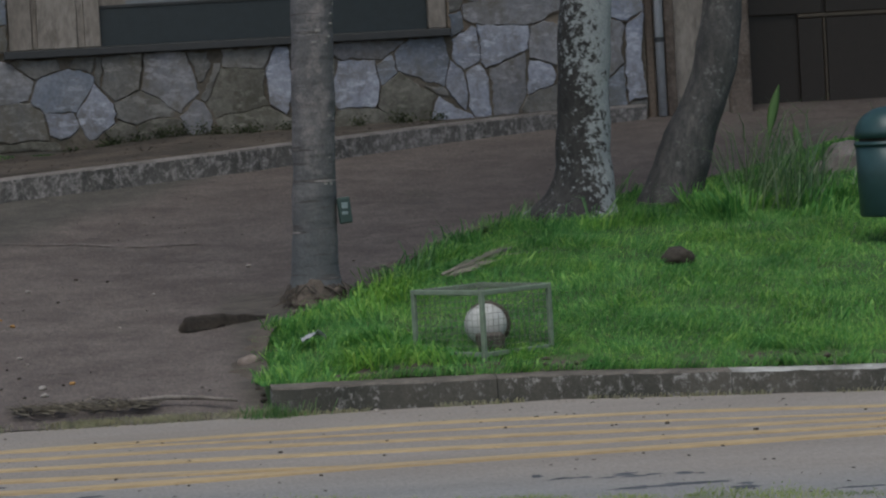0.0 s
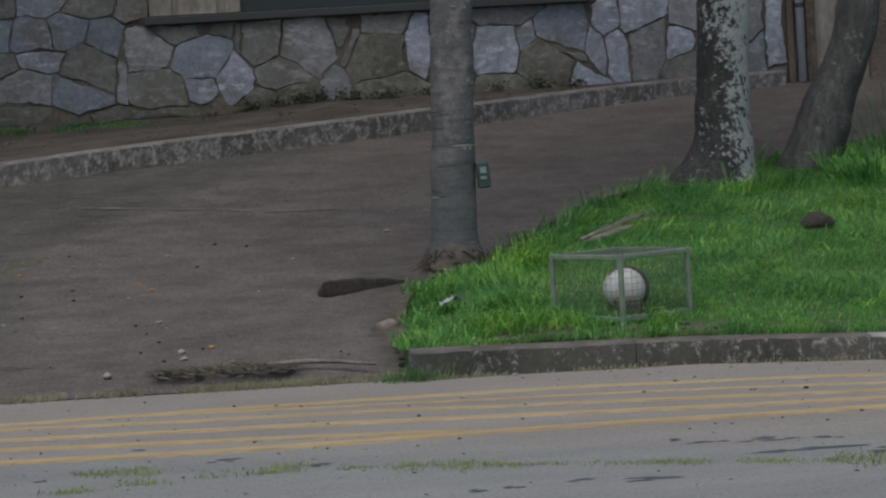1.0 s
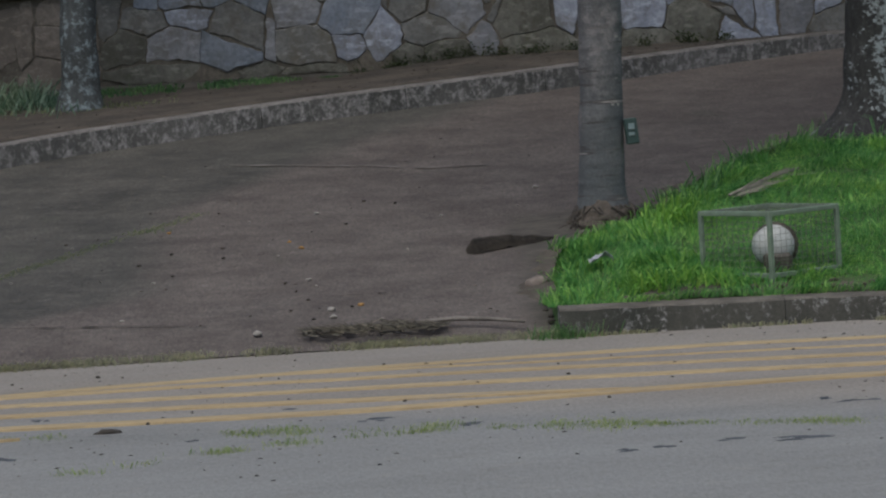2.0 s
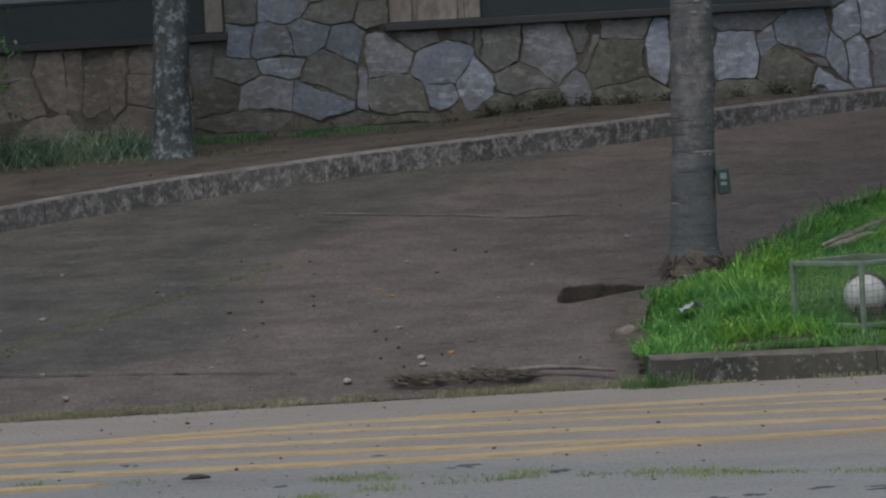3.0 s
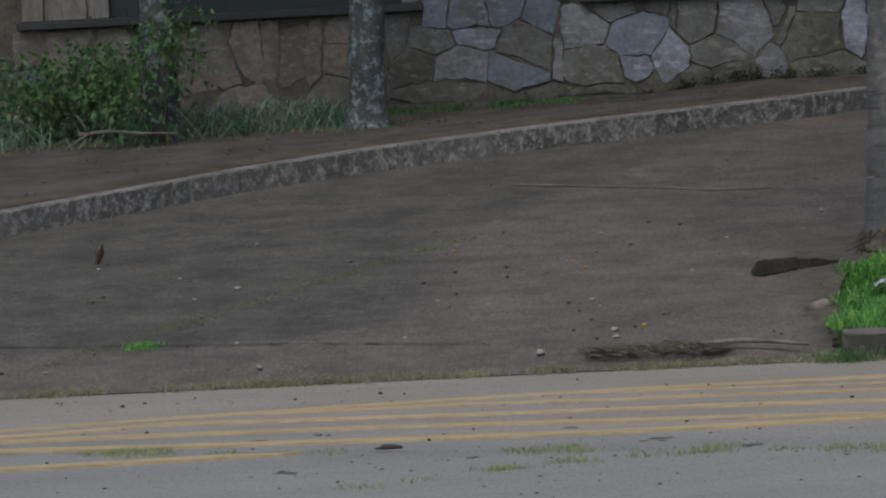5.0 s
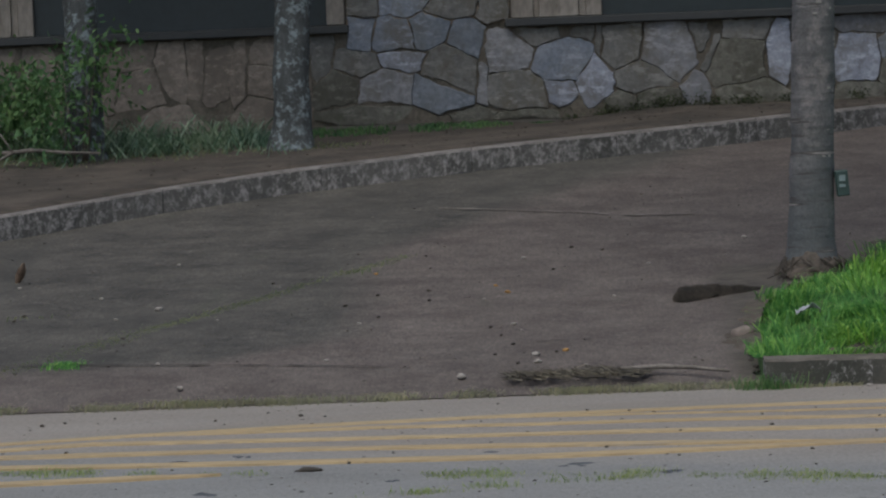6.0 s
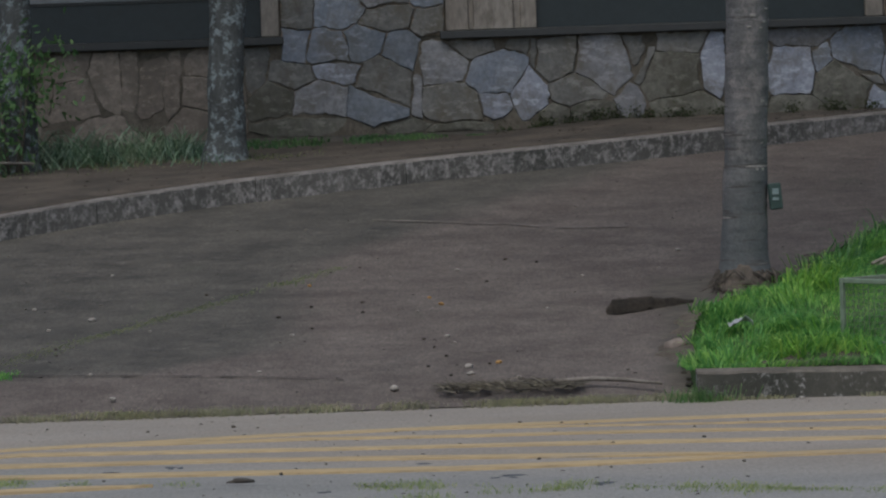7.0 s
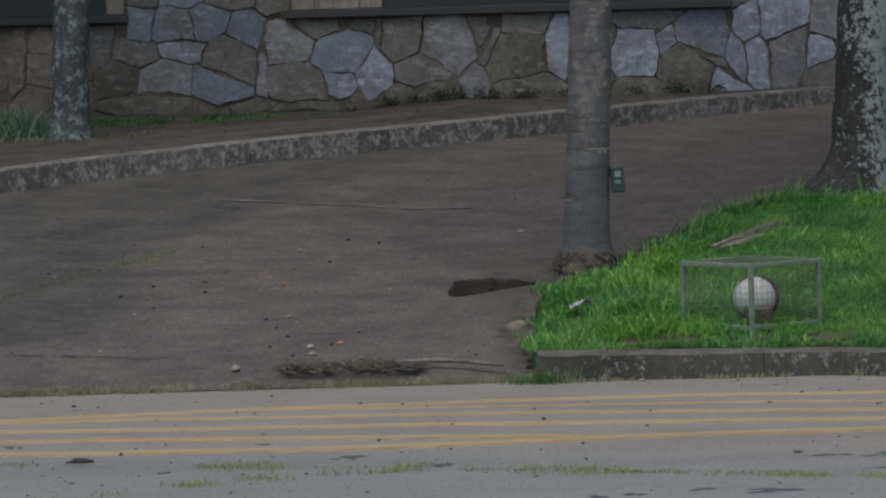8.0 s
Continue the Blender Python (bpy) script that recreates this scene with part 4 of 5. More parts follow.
tree(-1.49, 25.6, 0.90, [(-0.03, 0, -0.05), (-0.02, 0, 0.05), (0.0, 0, 0.18), (0.0, 0, 0.47), (0.03, 0, 0.95), (0.03, 0, 1.8), (0.0, 0, 2.8)],
     (0.165, 0.14, 0.118, 0.107, 0.111, 0.105, 0.09), BED_BARK, "slim grey lichen-covered tree trunk beside the stone wall", 13)
tree(-2.77, 25.6, 0.88, [(0, 0, -0.05), (0, 0, 0.06), (0.01, 0, 0.2), (0.01, 0, 0.5), (0.01, 0, 0.95), (-0.02, 0, 1.8), (-0.05, 0, 2.8)],
     (0.16, 0.135, 0.12, 0.105, 0.1, 0.095, 0.085), BED_BARK, "slim grey tree trunk with climbing leaves beside the wall", 14)


def palm(x, y, z):
    top = tagged(empty("palm_tree", x, y, z), "ringed grey-brown palm trunk at the lawn edge", "palm tree")
    bm = bmesh.new()
    pts, rr = [], []
    h, n = 4.2, 420
    for i in range(n + 1):
        t = h * i / n
        r = 0.110 + 0.10 * math.exp(-(t / 0.10)) - 0.004 * t
        r += 0.0026 * (1 - (t / 0.115 + 1.1 * noise.noise(Vector((0, 0, t * 3.1)))) % 1.0) ** 3 + 0.005 * noise.noise(Vector((3, 1, t * 5)))
        pts.append((-0.015 + 0.042 * t if t < 2 else 0.07, 0, t - 0.1))
        rr.append(r)
    tube(bm, pts, rr, 24, 0.07, level=True)
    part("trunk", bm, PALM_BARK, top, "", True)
    rnd = random.Random(5)
    for i in range(48):
        # peeling leaf-scar flakes along one edge
        t = rnd.uniform(0.5, 1.75)
        a = rnd.choice((rnd.uniform(-0.5, 0.1), rnd.uniform(-1.6, 0.1)))
        c = Vector((-0.015 + 0.042 * t, 0, t))
        d = Vector((math.cos(a), math.sin(a), 0))
        p = c + d * 0.105
        bm = one_box(-0.006, 0.006, -rnd.uniform(0.004, 0.016), rnd.uniform(0.004, 0.016), -rnd.uniform(0.002, 0.009), rnd.uniform(0.002, 0.009), bevel=0.002)
        bm.transform(Matrix.Translation(p) @ Matrix.Rotation(a, 4, "Z"))
        part("bark_flake", bm, FLAKE, top)
    for k in range(9):
        a = 2 * math.pi * k / 9
        L = 1.9
        base = Vector((0.07, 0, h - 0.15))
        spine = [base + Vector((math.cos(a) * L * s, math.sin(a) * L * s, 0.9 * s - 1.5 * s * s)) for s in (0, 0.25, 0.5, 0.75, 1)]
        vs, fs = [], []
        for j in range(60):
            s = 0.12 + 0.88 * j / 60
            i0 = min(3, int(s * 4))
            p = spine[i0].lerp(spine[i0 + 1], s * 4 - i0)
            for sg in (-1, 1):
                side = Vector((-math.sin(a), math.cos(a), 0)) * sg
                tip = p + side * 0.38 * (1.1 - s * 0.6) + Vector((math.cos(a) * 0.14, math.sin(a) * 0.14, -0.16))
                w = Vector((math.cos(a), math.sin(a), 0)) * 0.014
                i = len(vs)
                vs += [p - w, p + w, tip]
                fs.append((i, i + 1, i + 2))
        fr = raw("frond", vs, fs, CROWN_LEAF, top)
        part("stem", tube(bmesh.new(), [tuple(p) for p in spine], (0.03, 0.022, 0.016, 0.011, 0.005), 6), DRY, fr, "", True)
    return top


LEAFY = plain("broad_leaf", (0.09, 0.17, 0.05), 0.5)
FLAKE = plain("pale_bark_flake", (0.30, 0.28, 0.265), 0.9)
palm(1.335, 20.9, 0.36)

# small fuse box on the palm
fuse = tagged(empty("electric_box", 1.49, 20.86, 0.70), "small dark green box fixed to the palm trunk", "box")
bm = one_box(-0.03, 0.035, -0.03, 0.03, 0.0, 0.13, bevel=0.006)
bm.transform(Matrix.Rotation(radians(-5), 4, "Y"))
part("case", bm, BOX_GREEN, fuse)
for z0, z1 in ((0.075, 0.105), (0.045, 0.06)):
    part("label", one_box(-0.018, 0.012, -0.036, -0.03, z0, z1), LABEL, fuse, "pale plate")


# ---- lamp cage on the lawn ----
def lamp_cage():
    z = 0.175
    top = tagged(empty("lamp_cage", 1.93, 18.77, z), "pale green welded steel cage with wire mesh on the lawn", "cage")
    h, s = 0.298, 0.214
    turn = Matrix.Rotation(radians(39.5), 4, "Z")

    def put(nm, bm, mat, label=""):
        bm.transform(turn)
        return part(nm, bm, mat, top, label)

    r = 0.011
    for sx in (-1, 1):
        for sy in (-1, 1):
            put("post", one_box(sx * s - r, sx * s + r, sy * s - r, sy * s + r, -0.08, h, bevel=0.003), CAGE_PAINT)
    for sgn in (-1, 1):
        for zz in (0.012, h - 0.012):
            put("rail", one_box(-s + r, s - r, sgn * s - r * 0.9, sgn * s + r * 0.9, zz - r, zz + r, bevel=0.003), CAGE_PAINT)
            put("rail", one_box(sgn * s - r * 0.9, sgn * s + r * 0.9, -s + r, s - r, zz - r, zz + r, bevel=0.003), CAGE_PAINT)
    n = 13
    for sgn in (-1, 1):
        for axis in (0, 1):
            bm = bmesh.new()
            for k in range(1, n):
                u = -s + 2 * s * k / n
                p = [(u, sgn * s, 0.02), (u, sgn * s, h - 0.02)]
                tube(bm, p if axis == 0 else [(b, a, c) for a, b, c in p], (0.0011, 0.0011), 4)
            for k in range(1, 9):
                zz = 0.02 + (h - 0.04) * k / 9
                p = [(-s, sgn * s, zz), (s, sgn * s, zz)]
                tube(bm, p if axis == 0 else [(b, a, c) for a, b, c in p], (0.0011, 0.0011), 4)
            put("mesh_panel", bm, WIRE)
    bm = bmesh.new()
    for k in range(1, 12):
        u = -s + 2 * s * k / 12
        line = [-s + 2 * s * i / 8 for i in range(9)]
        sag = [-0.028 * math.sin(math.pi * i / 8) * math.sin(math.pi * k / 12) for i in range(9)]
        tube(bm, [(u, w, h + d) for w, d in zip(line, sag)], [0.0016] * 9, 4)
        tube(bm, [(w, u, h + d + 0.002) for w, d in zip(line, sag)], [0.0016] * 9, 4)
    put("mesh_lid", bm, WIRE, "sagging wire mesh lid")
    return top


lamp_cage()
lamp = tagged(empty("flood_lamp", 1.95, 18.78, 0.152), "round white metal garden flood lamp inside the cage", "lamp")
bm = bmesh.new()
bmesh.ops.create_uvsphere(bm, u_segments=28, v_segments=16, radius=0.098)
bmesh.ops.scale(bm, vec=(1, 0.75, 0.98), verts=bm.verts)
bmesh.ops.translate(bm, vec=(-0.005, 0, 0.15), verts=bm.verts)
part("shell", bm, LAMP_SHELL, lamp, "", True)
bm = tube(bmesh.new(), [(0.004, 0.02, 0.15), (0.004, -0.02, 0.15)], (0.103, 0.103), 30)
part("rim", bm, LAMP_DARK, lamp, "", True)
# foot widened so its brown also paints the dark opening under the shell
part("foot_and_opening", one_box(-0.062, 0.066, -0.118, -0.05, 0.0, 0.118, bevel=0.014), LAMP_DARK, lamp, "rusty brown lamp foot, widened to darken the opening below the shell")
part("stand", one_box(-0.04, 0.05, -0.06, 0.06, -0.04, 0.06, bevel=0.01), LAMP_DARK, lamp)


# ---- litter bin on a post ----
def litter_bin(x, y, z):
    top = tagged(empty("litter_bin", x, y, z), "dark green plastic litter bin on a post", "litter bin")
    part("post", tube(bmesh.new(), [(0, 0.02, -0.2), (0, 0.02, 0.32)], (0.02, 0.02), 10), SILL, top, "", True)
    bm = tube(bmesh.new(), [(0, 0, 0.24), (0, 0, 0.25), (0, 0, 0.45), (0, 0, 0.622)], (0.165, 0.175, 0.180, 0.185), 32)
    part("body", bm, BIN_GREEN, top, "", True)
    part("band", tube(bmesh.new(), [(0, 0, 0.60), (0, 0, 0.617)], (0.190, 0.190), 32), BIN_GREEN, top, "", True)
    # solid dark ring: its colour stands for the shade inside the open slot
    part("slot", tube(bmesh.new(), [(0, 0, 0.6), (0, 0, 0.65)], (0.165, 0.165), 32), DEAD_AND_SHADE, top, "dark ring painting the shade in the slot below the hood")
    pts = [(0, 0, 0.638 + 0.155 * math.sin(a)) for a in (0, 0.25, 0.5, 0.8, 1.1, 1.35, 1.5)]
    rr = [0.188 * math.cos(a) ** 0.8 for a in (0, 0.25, 0.5, 0.8, 1.1, 1.35, 1.5)]
    part("hood", tube(bmesh.new(), pts, rr, 32), BIN_GREEN, top, "rounded glossy green hood", True)
    return top


litter_bin(4.285, 21.0, 0.33)


# ---- grass and plants ----
def blades(name, places, height, width, lean, mat, label, category, rnd, stray=0.9):
    """Many bent grass blades in one mesh. places gives x, y, z and a height factor."""
    vs, fs = [], []
    for x, y, z, k in places:
        a = rnd.uniform(0, 2 * math.pi)
        h = height * k * rnd.uniform(0.5, 1.35)
        w = width * rnd.uniform(0.6, 1.3)
        b = 5.0 * noise.noise(Vector((x * 2.6, y * 1.6, 31))) + rnd.gauss(0, stray)
        le = lean * h * rnd.uniform(0.2, 1.3)
        ux, uy = math.cos(a) * w / 2, math.sin(a) * w / 2
        dx, dy = math.cos(b) * le, math.sin(b) * le
        i = len(vs)
        vs += [(x - ux, y - uy, z - 0.01), (x + ux, y + uy, z - 0.01), (x + ux * 0.8 + dx * 0.35, y + uy * 0.8 + dy * 0.35, z + h * 0.6),
               (x - ux * 0.8 + dx * 0.35, y - uy * 0.8 + dy * 0.35, z + h * 0.6), (x + dx, y + dy, z + h * (1 - 0.25 * lean))]
        fs += [(i, i + 1, i + 2, i + 3), (i + 3, i + 2, i + 4)]
    return tagged(raw(name, vs, fs, mat), label, category, kind="stuff")


rnd = random.Random(21)


def bank(x, y):
    """Where the soil behind the kerb lies bare: above zero."""
    return noise.noise(Vector((x * 1.9, 0.3, 8))) + 0.5 * noise.noise(Vector((x * 6, y * 4, 8))) + 0.05


vs, n = [], 220
for i in range(n):
    x = 1.15 + 3.6 * i / (n - 1)
    for k in range(5):
        y = front_y(x) + 0.15 + 0.07 * k
        vs.append((x, y, lawn_z(x, y) - 0.012 + 0.05 * min(max(bank(x, y), -0.3), 0.5) * math.sin(math.pi * (k + 0.5) / 5) + 0.012 * noise.noise(Vector((x * 22, y * 22, 4)))))
tagged(raw("soil_bank", vs, [(5 * i + k, 5 * i + 5 + k, 5 * i + 6 + k, 5 * i + 1 + k) for i in range(n - 1) for k in range(4)], BANK_SOIL, None, True),
       "bare brown soil showing through the grass behind the kerb", "soil", kind="structure")


def lawn_places(n):
    out = []
    while len(out) < n:
        y = 18.25 + 7.2 * rnd.random() ** 1.5
        e = lawn_edge(y)
        x = e - 0.03 + (5.4 - e) * rnd.random()
        yy = y + (front_y(x) - 18.17) * max(0, 1 - (y - 18.2) / 4)
        p = noise.noise(Vector((x * 2.4, yy * 2.4, 4)))
        if yy < front_y(x) + 0.125:
            continue
        # bare soil patches along the kerb
        if yy < front_y(x) + 0.42 and yy > front_y(x) + 0.17 and bank(x, yy) > 0.0 and rnd.random() < 0.9:
            continue
        edge = min(1.0, (x - e) / 0.25 + 0.55)
        out.append((x, yy, lawn_z(x, yy), (0.8 + 0.7 * p) * edge))
    return out


blades("lawn_grass", lawn_places(150000), 0.046, 0.0036, 2.1, GRASS, "bright green uneven lawn grass", "grass", rnd)
sward = [p for p in lawn_places(16000) if noise.noise(Vector((p[0] * 3.1, p[1] * 3.1, 17))) > 0.12]
blades("arching_grass", sward, 0.085, 0.0065, 2.2, GRASS, "longer arching blades in the lawn", "grass", rnd)


def clump_places(clumps, per):
    out = []
    for x, y, r, k, zf in clumps:
        for _ in range(int(per * k * r / 0.1)):
            a, d = rnd.uniform(0, 6.283), r * math.sqrt(rnd.random())
            xx, yy = x + math.cos(a) * d, y + math.sin(a) * d
            out.append((xx, yy, zf(xx, yy), k))
    return out


# taller tufts along the lawn edge and round the trunks
tufts = [(1.0 + 0.12 * i + rnd.uniform(-0.05, 0.05), 18.4 + rnd.uniform(0, 0.3), 0.07, rnd.uniform(0.5, 0.9), lawn_z) for i in range(10)]
tufts += [(lawn_edge(y) + rnd.uniform(0.0, 0.25), y, 0.09, rnd.uniform(0.5, 1.1), lawn_z) for y in [18.4 + 0.16 * i for i in range(32)]]
tufts += [(1.35 + rnd.uniform(-0.2, 0.5), 18.6 + rnd.uniform(0, 0.6), 0.09, rnd.uniform(0.6, 1.1), lawn_z) for i in range(8)]
tufts += [(2.7 + 0.1 * i, 22.4 + rnd.uniform(-0.15, 0.1), 0.08, rnd.uniform(0.5, 1.0), lawn_z) for i in range(9)]
blades("grass_tufts", clump_places(tufts, 90), 0.095, 0.0062, 1.7, GRASS, "taller bright green grass tufts", "grass", rnd)
broad = [(x, y, 0.10, k, lawn_z) for x, y, k in ((1.42, 18.52, 1.0), (1.60, 18.50, 0.9), (1.30, 18.62, 0.8), (1.75, 18.42, 0.6), (1.55, 19.0, 0.9), (1.48, 19.7, 1.0), (1.62, 20.1, 1.0), (1.58, 20.5, 1.1), (1.75, 20.7, 0.9), (1.2, 20.2, 0.6), (2.9, 22.2, 0.9))]
blades("broad_grass", clump_places(broad, 60), 0.125, 0.008, 1.8, BROAD_GRASS, "clumps of broad yellow-green grass leaves", "grass", rnd)
foot_grass = [(x, y, 0.07, k, lawn_z) for x, y, k in ((1.22, 20.45, 0.7), (1.34, 20.5, 0.8), (1.44, 20.6, 0.9), (1.52, 20.75, 1.0), (1.16, 20.3, 0.6), (1.3, 20.25, 0.8), (1.55, 20.95, 0.8))]
blades("palm_foot_grass", clump_places(foot_grass, 80), 0.09, 0.005, 1.5, GRASS, "thin green grass creeping round the palm foot", "grass", rnd)
edge = [(lawn_edge(y) + rnd.uniform(0.02, 0.22), y, 0.06, rnd.uniform(0.6, 1.1), lawn_z) for y in [20.8 + 0.07 * i for i in range(38)]]
edge += [(2.65 + 0.06 * i, 22.45 + rnd.uniform(-0.1, 0.1), 0.05, rnd.uniform(0.6, 1.1), lawn_z) for i in range(14)]
blades("edge_grass", clump_places(edge, 14), 0.17, 0.0075, 1.3, EDGE_GRASS, "long grey-green blades along the lawn edge", "grass", rnd)
tall = [(3.82 + abs(rnd.gauss(0, 0.6)), 23.0 + rnd.uniform(-0.5, 0.6), 0.15, rnd.uniform(0.4, 1.1), lawn_z) for i in range(34)]
blades("tall_grass", clump_places(tall, 14), 0.50, 0.006, 1.0, TALL_GRASS, "wispy tall grass round the tree", "grass", rnd)
low = [(3.65 + rnd.uniform(-0.1, 1.2), 22.7 + rnd.uniform(-0.5, 0.5), 0.14, rnd.uniform(0.5, 1.3), lawn_z) for i in range(24)]
blades("rank_grass", clump_places(low, 70), 0.15, 0.009, 1.4, GRASS, "shin-high green grass below the tree", "grass", rnd)

# kerb-foot weeds, road-edge fringe, joint weeds
fringe = []
for i in range(26000):
    x = rnd.uniform(-4, 0.95)
    if noise.noise(Vector((x * 3, 0, 1))) + rnd.uniform(-0.3, 0.6) > 0.0:
        continue
    y = 18.24 + rnd.gauss(0, 0.038)
    fringe.append((x, y, max(0.0, drive_z(y) - 0.02), rnd.uniform(0.4, 1.3) * (1.2 + noise.noise(Vector((x * 4, 0, 1))))))
blades("road_edge_grass", fringe, 0.012, 0.003, 2.2, DRY_GRASS, "dry yellowish grass fringe at the road edge", "grass", rnd)
foot = [(x, front_y(x) - 0.02 - abs(rnd.gauss(0, 0.012)), 0.0, rnd.uniform(0.5, 1)) for x in [rnd.uniform(0.95, 5) for _ in range(1500)] if noise.noise(Vector((x * 3, 3, 1))) > -0.1 or x < 1.3]
blades("kerb_weeds", foot, 0.03, 0.006, 0.8, DRY_GRASS, "small weeds along the kerb foot", "weeds", rnd)
corner = [(0.96 + rnd.gauss(0, 0.07), 18.13 + rnd.gauss(0, 0.045), 0.0, rnd.uniform(0.4, 1.1)) for _ in range(260)]
blades("corner_weeds", corner, 0.095, 0.004, 1.3, EDGE_GRASS, "green weed clump at the kerb end", "weeds", rnd)
JOINT_FALL = 0.46


def joint_y(x):
    return 14.98 - 0.36 * x if x < 1.0 else 14.62 - JOINT_FALL * (x - 1)


joint = []
for i in range(16000):
    x = rnd.uniform(-3.5, 3.8)
    y = joint_y(x)
    d = noise.noise(Vector((x * 1.9, 5, 1))) + 0.5 * noise.noise(Vector((x * 7, 2, 1)))
    if d + rnd.uniform(-0.35, 0.2) < (0.1 if x < 0.9 else -0.32):
        continue
    joint.append((x, y + rnd.gauss(0, 0.05 + 0.10 * max(0, d)), 0.002, rnd.uniform(0.3, 0.75) * (0.7 + max(0, d))))
for x, y, k in ((-0.93, 14.16, 60), (-0.75, 14.32, 50), (-0.46, 14.54, 170), (-0.2, 14.66, 120), (0.05, 14.75, 50), (0.25, 14.8, 190), (0.32, 14.95, 120)):
    joint += [(x + rnd.gauss(0, 0.055), y + rnd.gauss(0, 0.035), 0.002, rnd.uniform(0.5, 1.2)) for _ in range(k)]
blades("joint_weeds", joint, 0.024, 0.0026, 2.0, WEED, "thin weeds growing in the road joint", "weeds", rnd)
moss = []
for i in range(3600):
    t = rnd.random()
    x = -2.9 + 2.2 * t
    y = 19.40 + 1.6 * (x + 2.22) + 0.05 * noise.noise(Vector((x * 4, 0, 2)))
    if noise.noise(Vector((x * 2.5, y, 6))) > -0.15 + rnd.uniform(-0.3, 0.15):
        dy = rnd.gauss(0, 0.03 if t > 0.45 else 0.09)
        moss.append((x + rnd.gauss(0, 0.025), y + dy, drive_z(y + dy), rnd.uniform(0.15, 0.6)))
for x, y, k, r in ((-2.5, 20.4, 30, 0.1), (-0.98, 21.4, 60, 0.06)):
    moss += [(x + rnd.gauss(0, r), y + rnd.gauss(0, 0.06), drive_z(y), rnd.uniform(0.6, 1.6)) for _ in range(k)]
blades("drive_weeds", moss, 0.014, 0.006, 1.1, MOSS, "sparse weeds along a crack in the driveway", "weeds", rnd)

tuft = [(-2.2 + rnd.gauss(0, 0.045), 19.13 + rnd.gauss(0, 0.07), drive_z(19.13), rnd.uniform(0.5, 1.3)) for _ in range(420)]
blades("drive_tuft", tuft, 0.022, 0.004, 1.8, GRASS, "bright green grass tuft in the driveway joint", "grass", rnd)

# bed plants below the wall
strap = []
for i in range(2500):
    x = rnd.uniform(-4.2, -1.5)
    y = min(26.7, 26.0 + rnd.gauss(0, 0.26) + 0.3 * noise.noise(Vector((x * 2.3, 0, 5))))
    strap.append((x, y, bed_z(x, y), rnd.uniform(0.4, 1.15) * (1 if x < -1.75 else 0.6)))
blades("strap_leaf_plants", strap, 0.22, 0.0085, 2.0, STRAP, "grey-green strap-leaved plants at the wall foot", "plants", rnd, 3.0)
low = []
for i in range(3200):
    x = rnd.uniform(-1.7, 0.1)
    if noise.noise(Vector((x * 4, 2, 2))) < rnd.uniform(-0.3, 0.35):
        continue
    y = 26.75 - rnd.random() ** 2 * 0.5 * min(1, (0.3 - x) / 1.2)
    low.append((x, y, bed_z(x, y), rnd.uniform(0.25, 0.95) * min(1, (0.2 - x) * 1.2)))
blades("wall_foot_weeds", low, 0.05, 0.010, 0.9, BUSH_LEAF, "low dark weeds along the wall foot", "weeds", rnd)

bed_low = []
for i in range(5200):
    x = rnd.uniform(-4.2, -0.9)
    y = 25.75 + rnd.gauss(0, 0.22)
    if y < kerb_y(x) + 0.9 or noise.noise(Vector((x * 3, y * 3, 11))) + 0.3 * (-1.8 - x) < rnd.uniform(-0.3, 0.5):
        continue
    bed_low.append((x, y, bed_z(x, y), rnd.uniform(0.3, 1.0)))
blades("bed_grass", bed_low, 0.035, 0.006, 1.8, MOSS, "thin low grass creeping over the bed", "grass", rnd)

tuffets = [(x + rnd.gauss(0, 0.05), 26.93 - abs(rnd.gauss(0, 0.03)), bed_z(x, 26.9) + rnd.uniform(0.0, 0.03)) for x in (0.22, 0.40, 0.44, 0.48, 0.62, 0.80, 0.85, 0.99, 1.03, 1.07, 1.25, 1.5, 1.54, 2.05, 2.3, 2.35, 2.5)]
vs, fs = leaf_cloud(tuffets, 170, 0.022, 0.075, rnd, 0.6)
tagged(raw("wall_foot_moss", vs, fs, MOSS_DARK), "dark moss and weeds at the foot of the stone wall", "moss", kind="stuff")


def shrub(x, y, z, lumps, label, seed, count):
    r = random.Random(seed)
    top = tagged(empty("shrub", x, y, z), label, "shrub")
    for dx, dz in lumps:
        part("stem", tube(bmesh.new(), [(dx * 0.3, 0, -0.05), (dx * 0.7, 0, dz * 0.5), (dx, 0, dz)], (0.012, 0.008, 0.004), 6), TWIG, top, "", True)
    vs, fs = leaf_cloud([(dx, r.uniform(-0.1, 0.1), dz) for dx, dz in lumps], count, 0.052, 0.27, r, 0.9)
    raw("leaves", vs, fs, BUSH_LEAF, top)
    return top


shrub(-3.3, 26.0, 0.93, [(-0.25, 0.15), (-0.1, 0.3), (0.05, 0.4), (0.2, 0.35), (0.25, 0.2), (0.0, 0.15), (-0.35, 0.3)], "dark green leafy shrub against the wall", 31, 430)
shrub(-2.78, 25.45, 0.9, [(-0.10, 0.2), (0.06, 0.42), (0.11, 0.58), (-0.08, 0.5), (0.12, 0.66), (-0.16, 0.32), (-0.12, 0.05)], "dark green climbing leaves round the tree trunk", 32, 170)


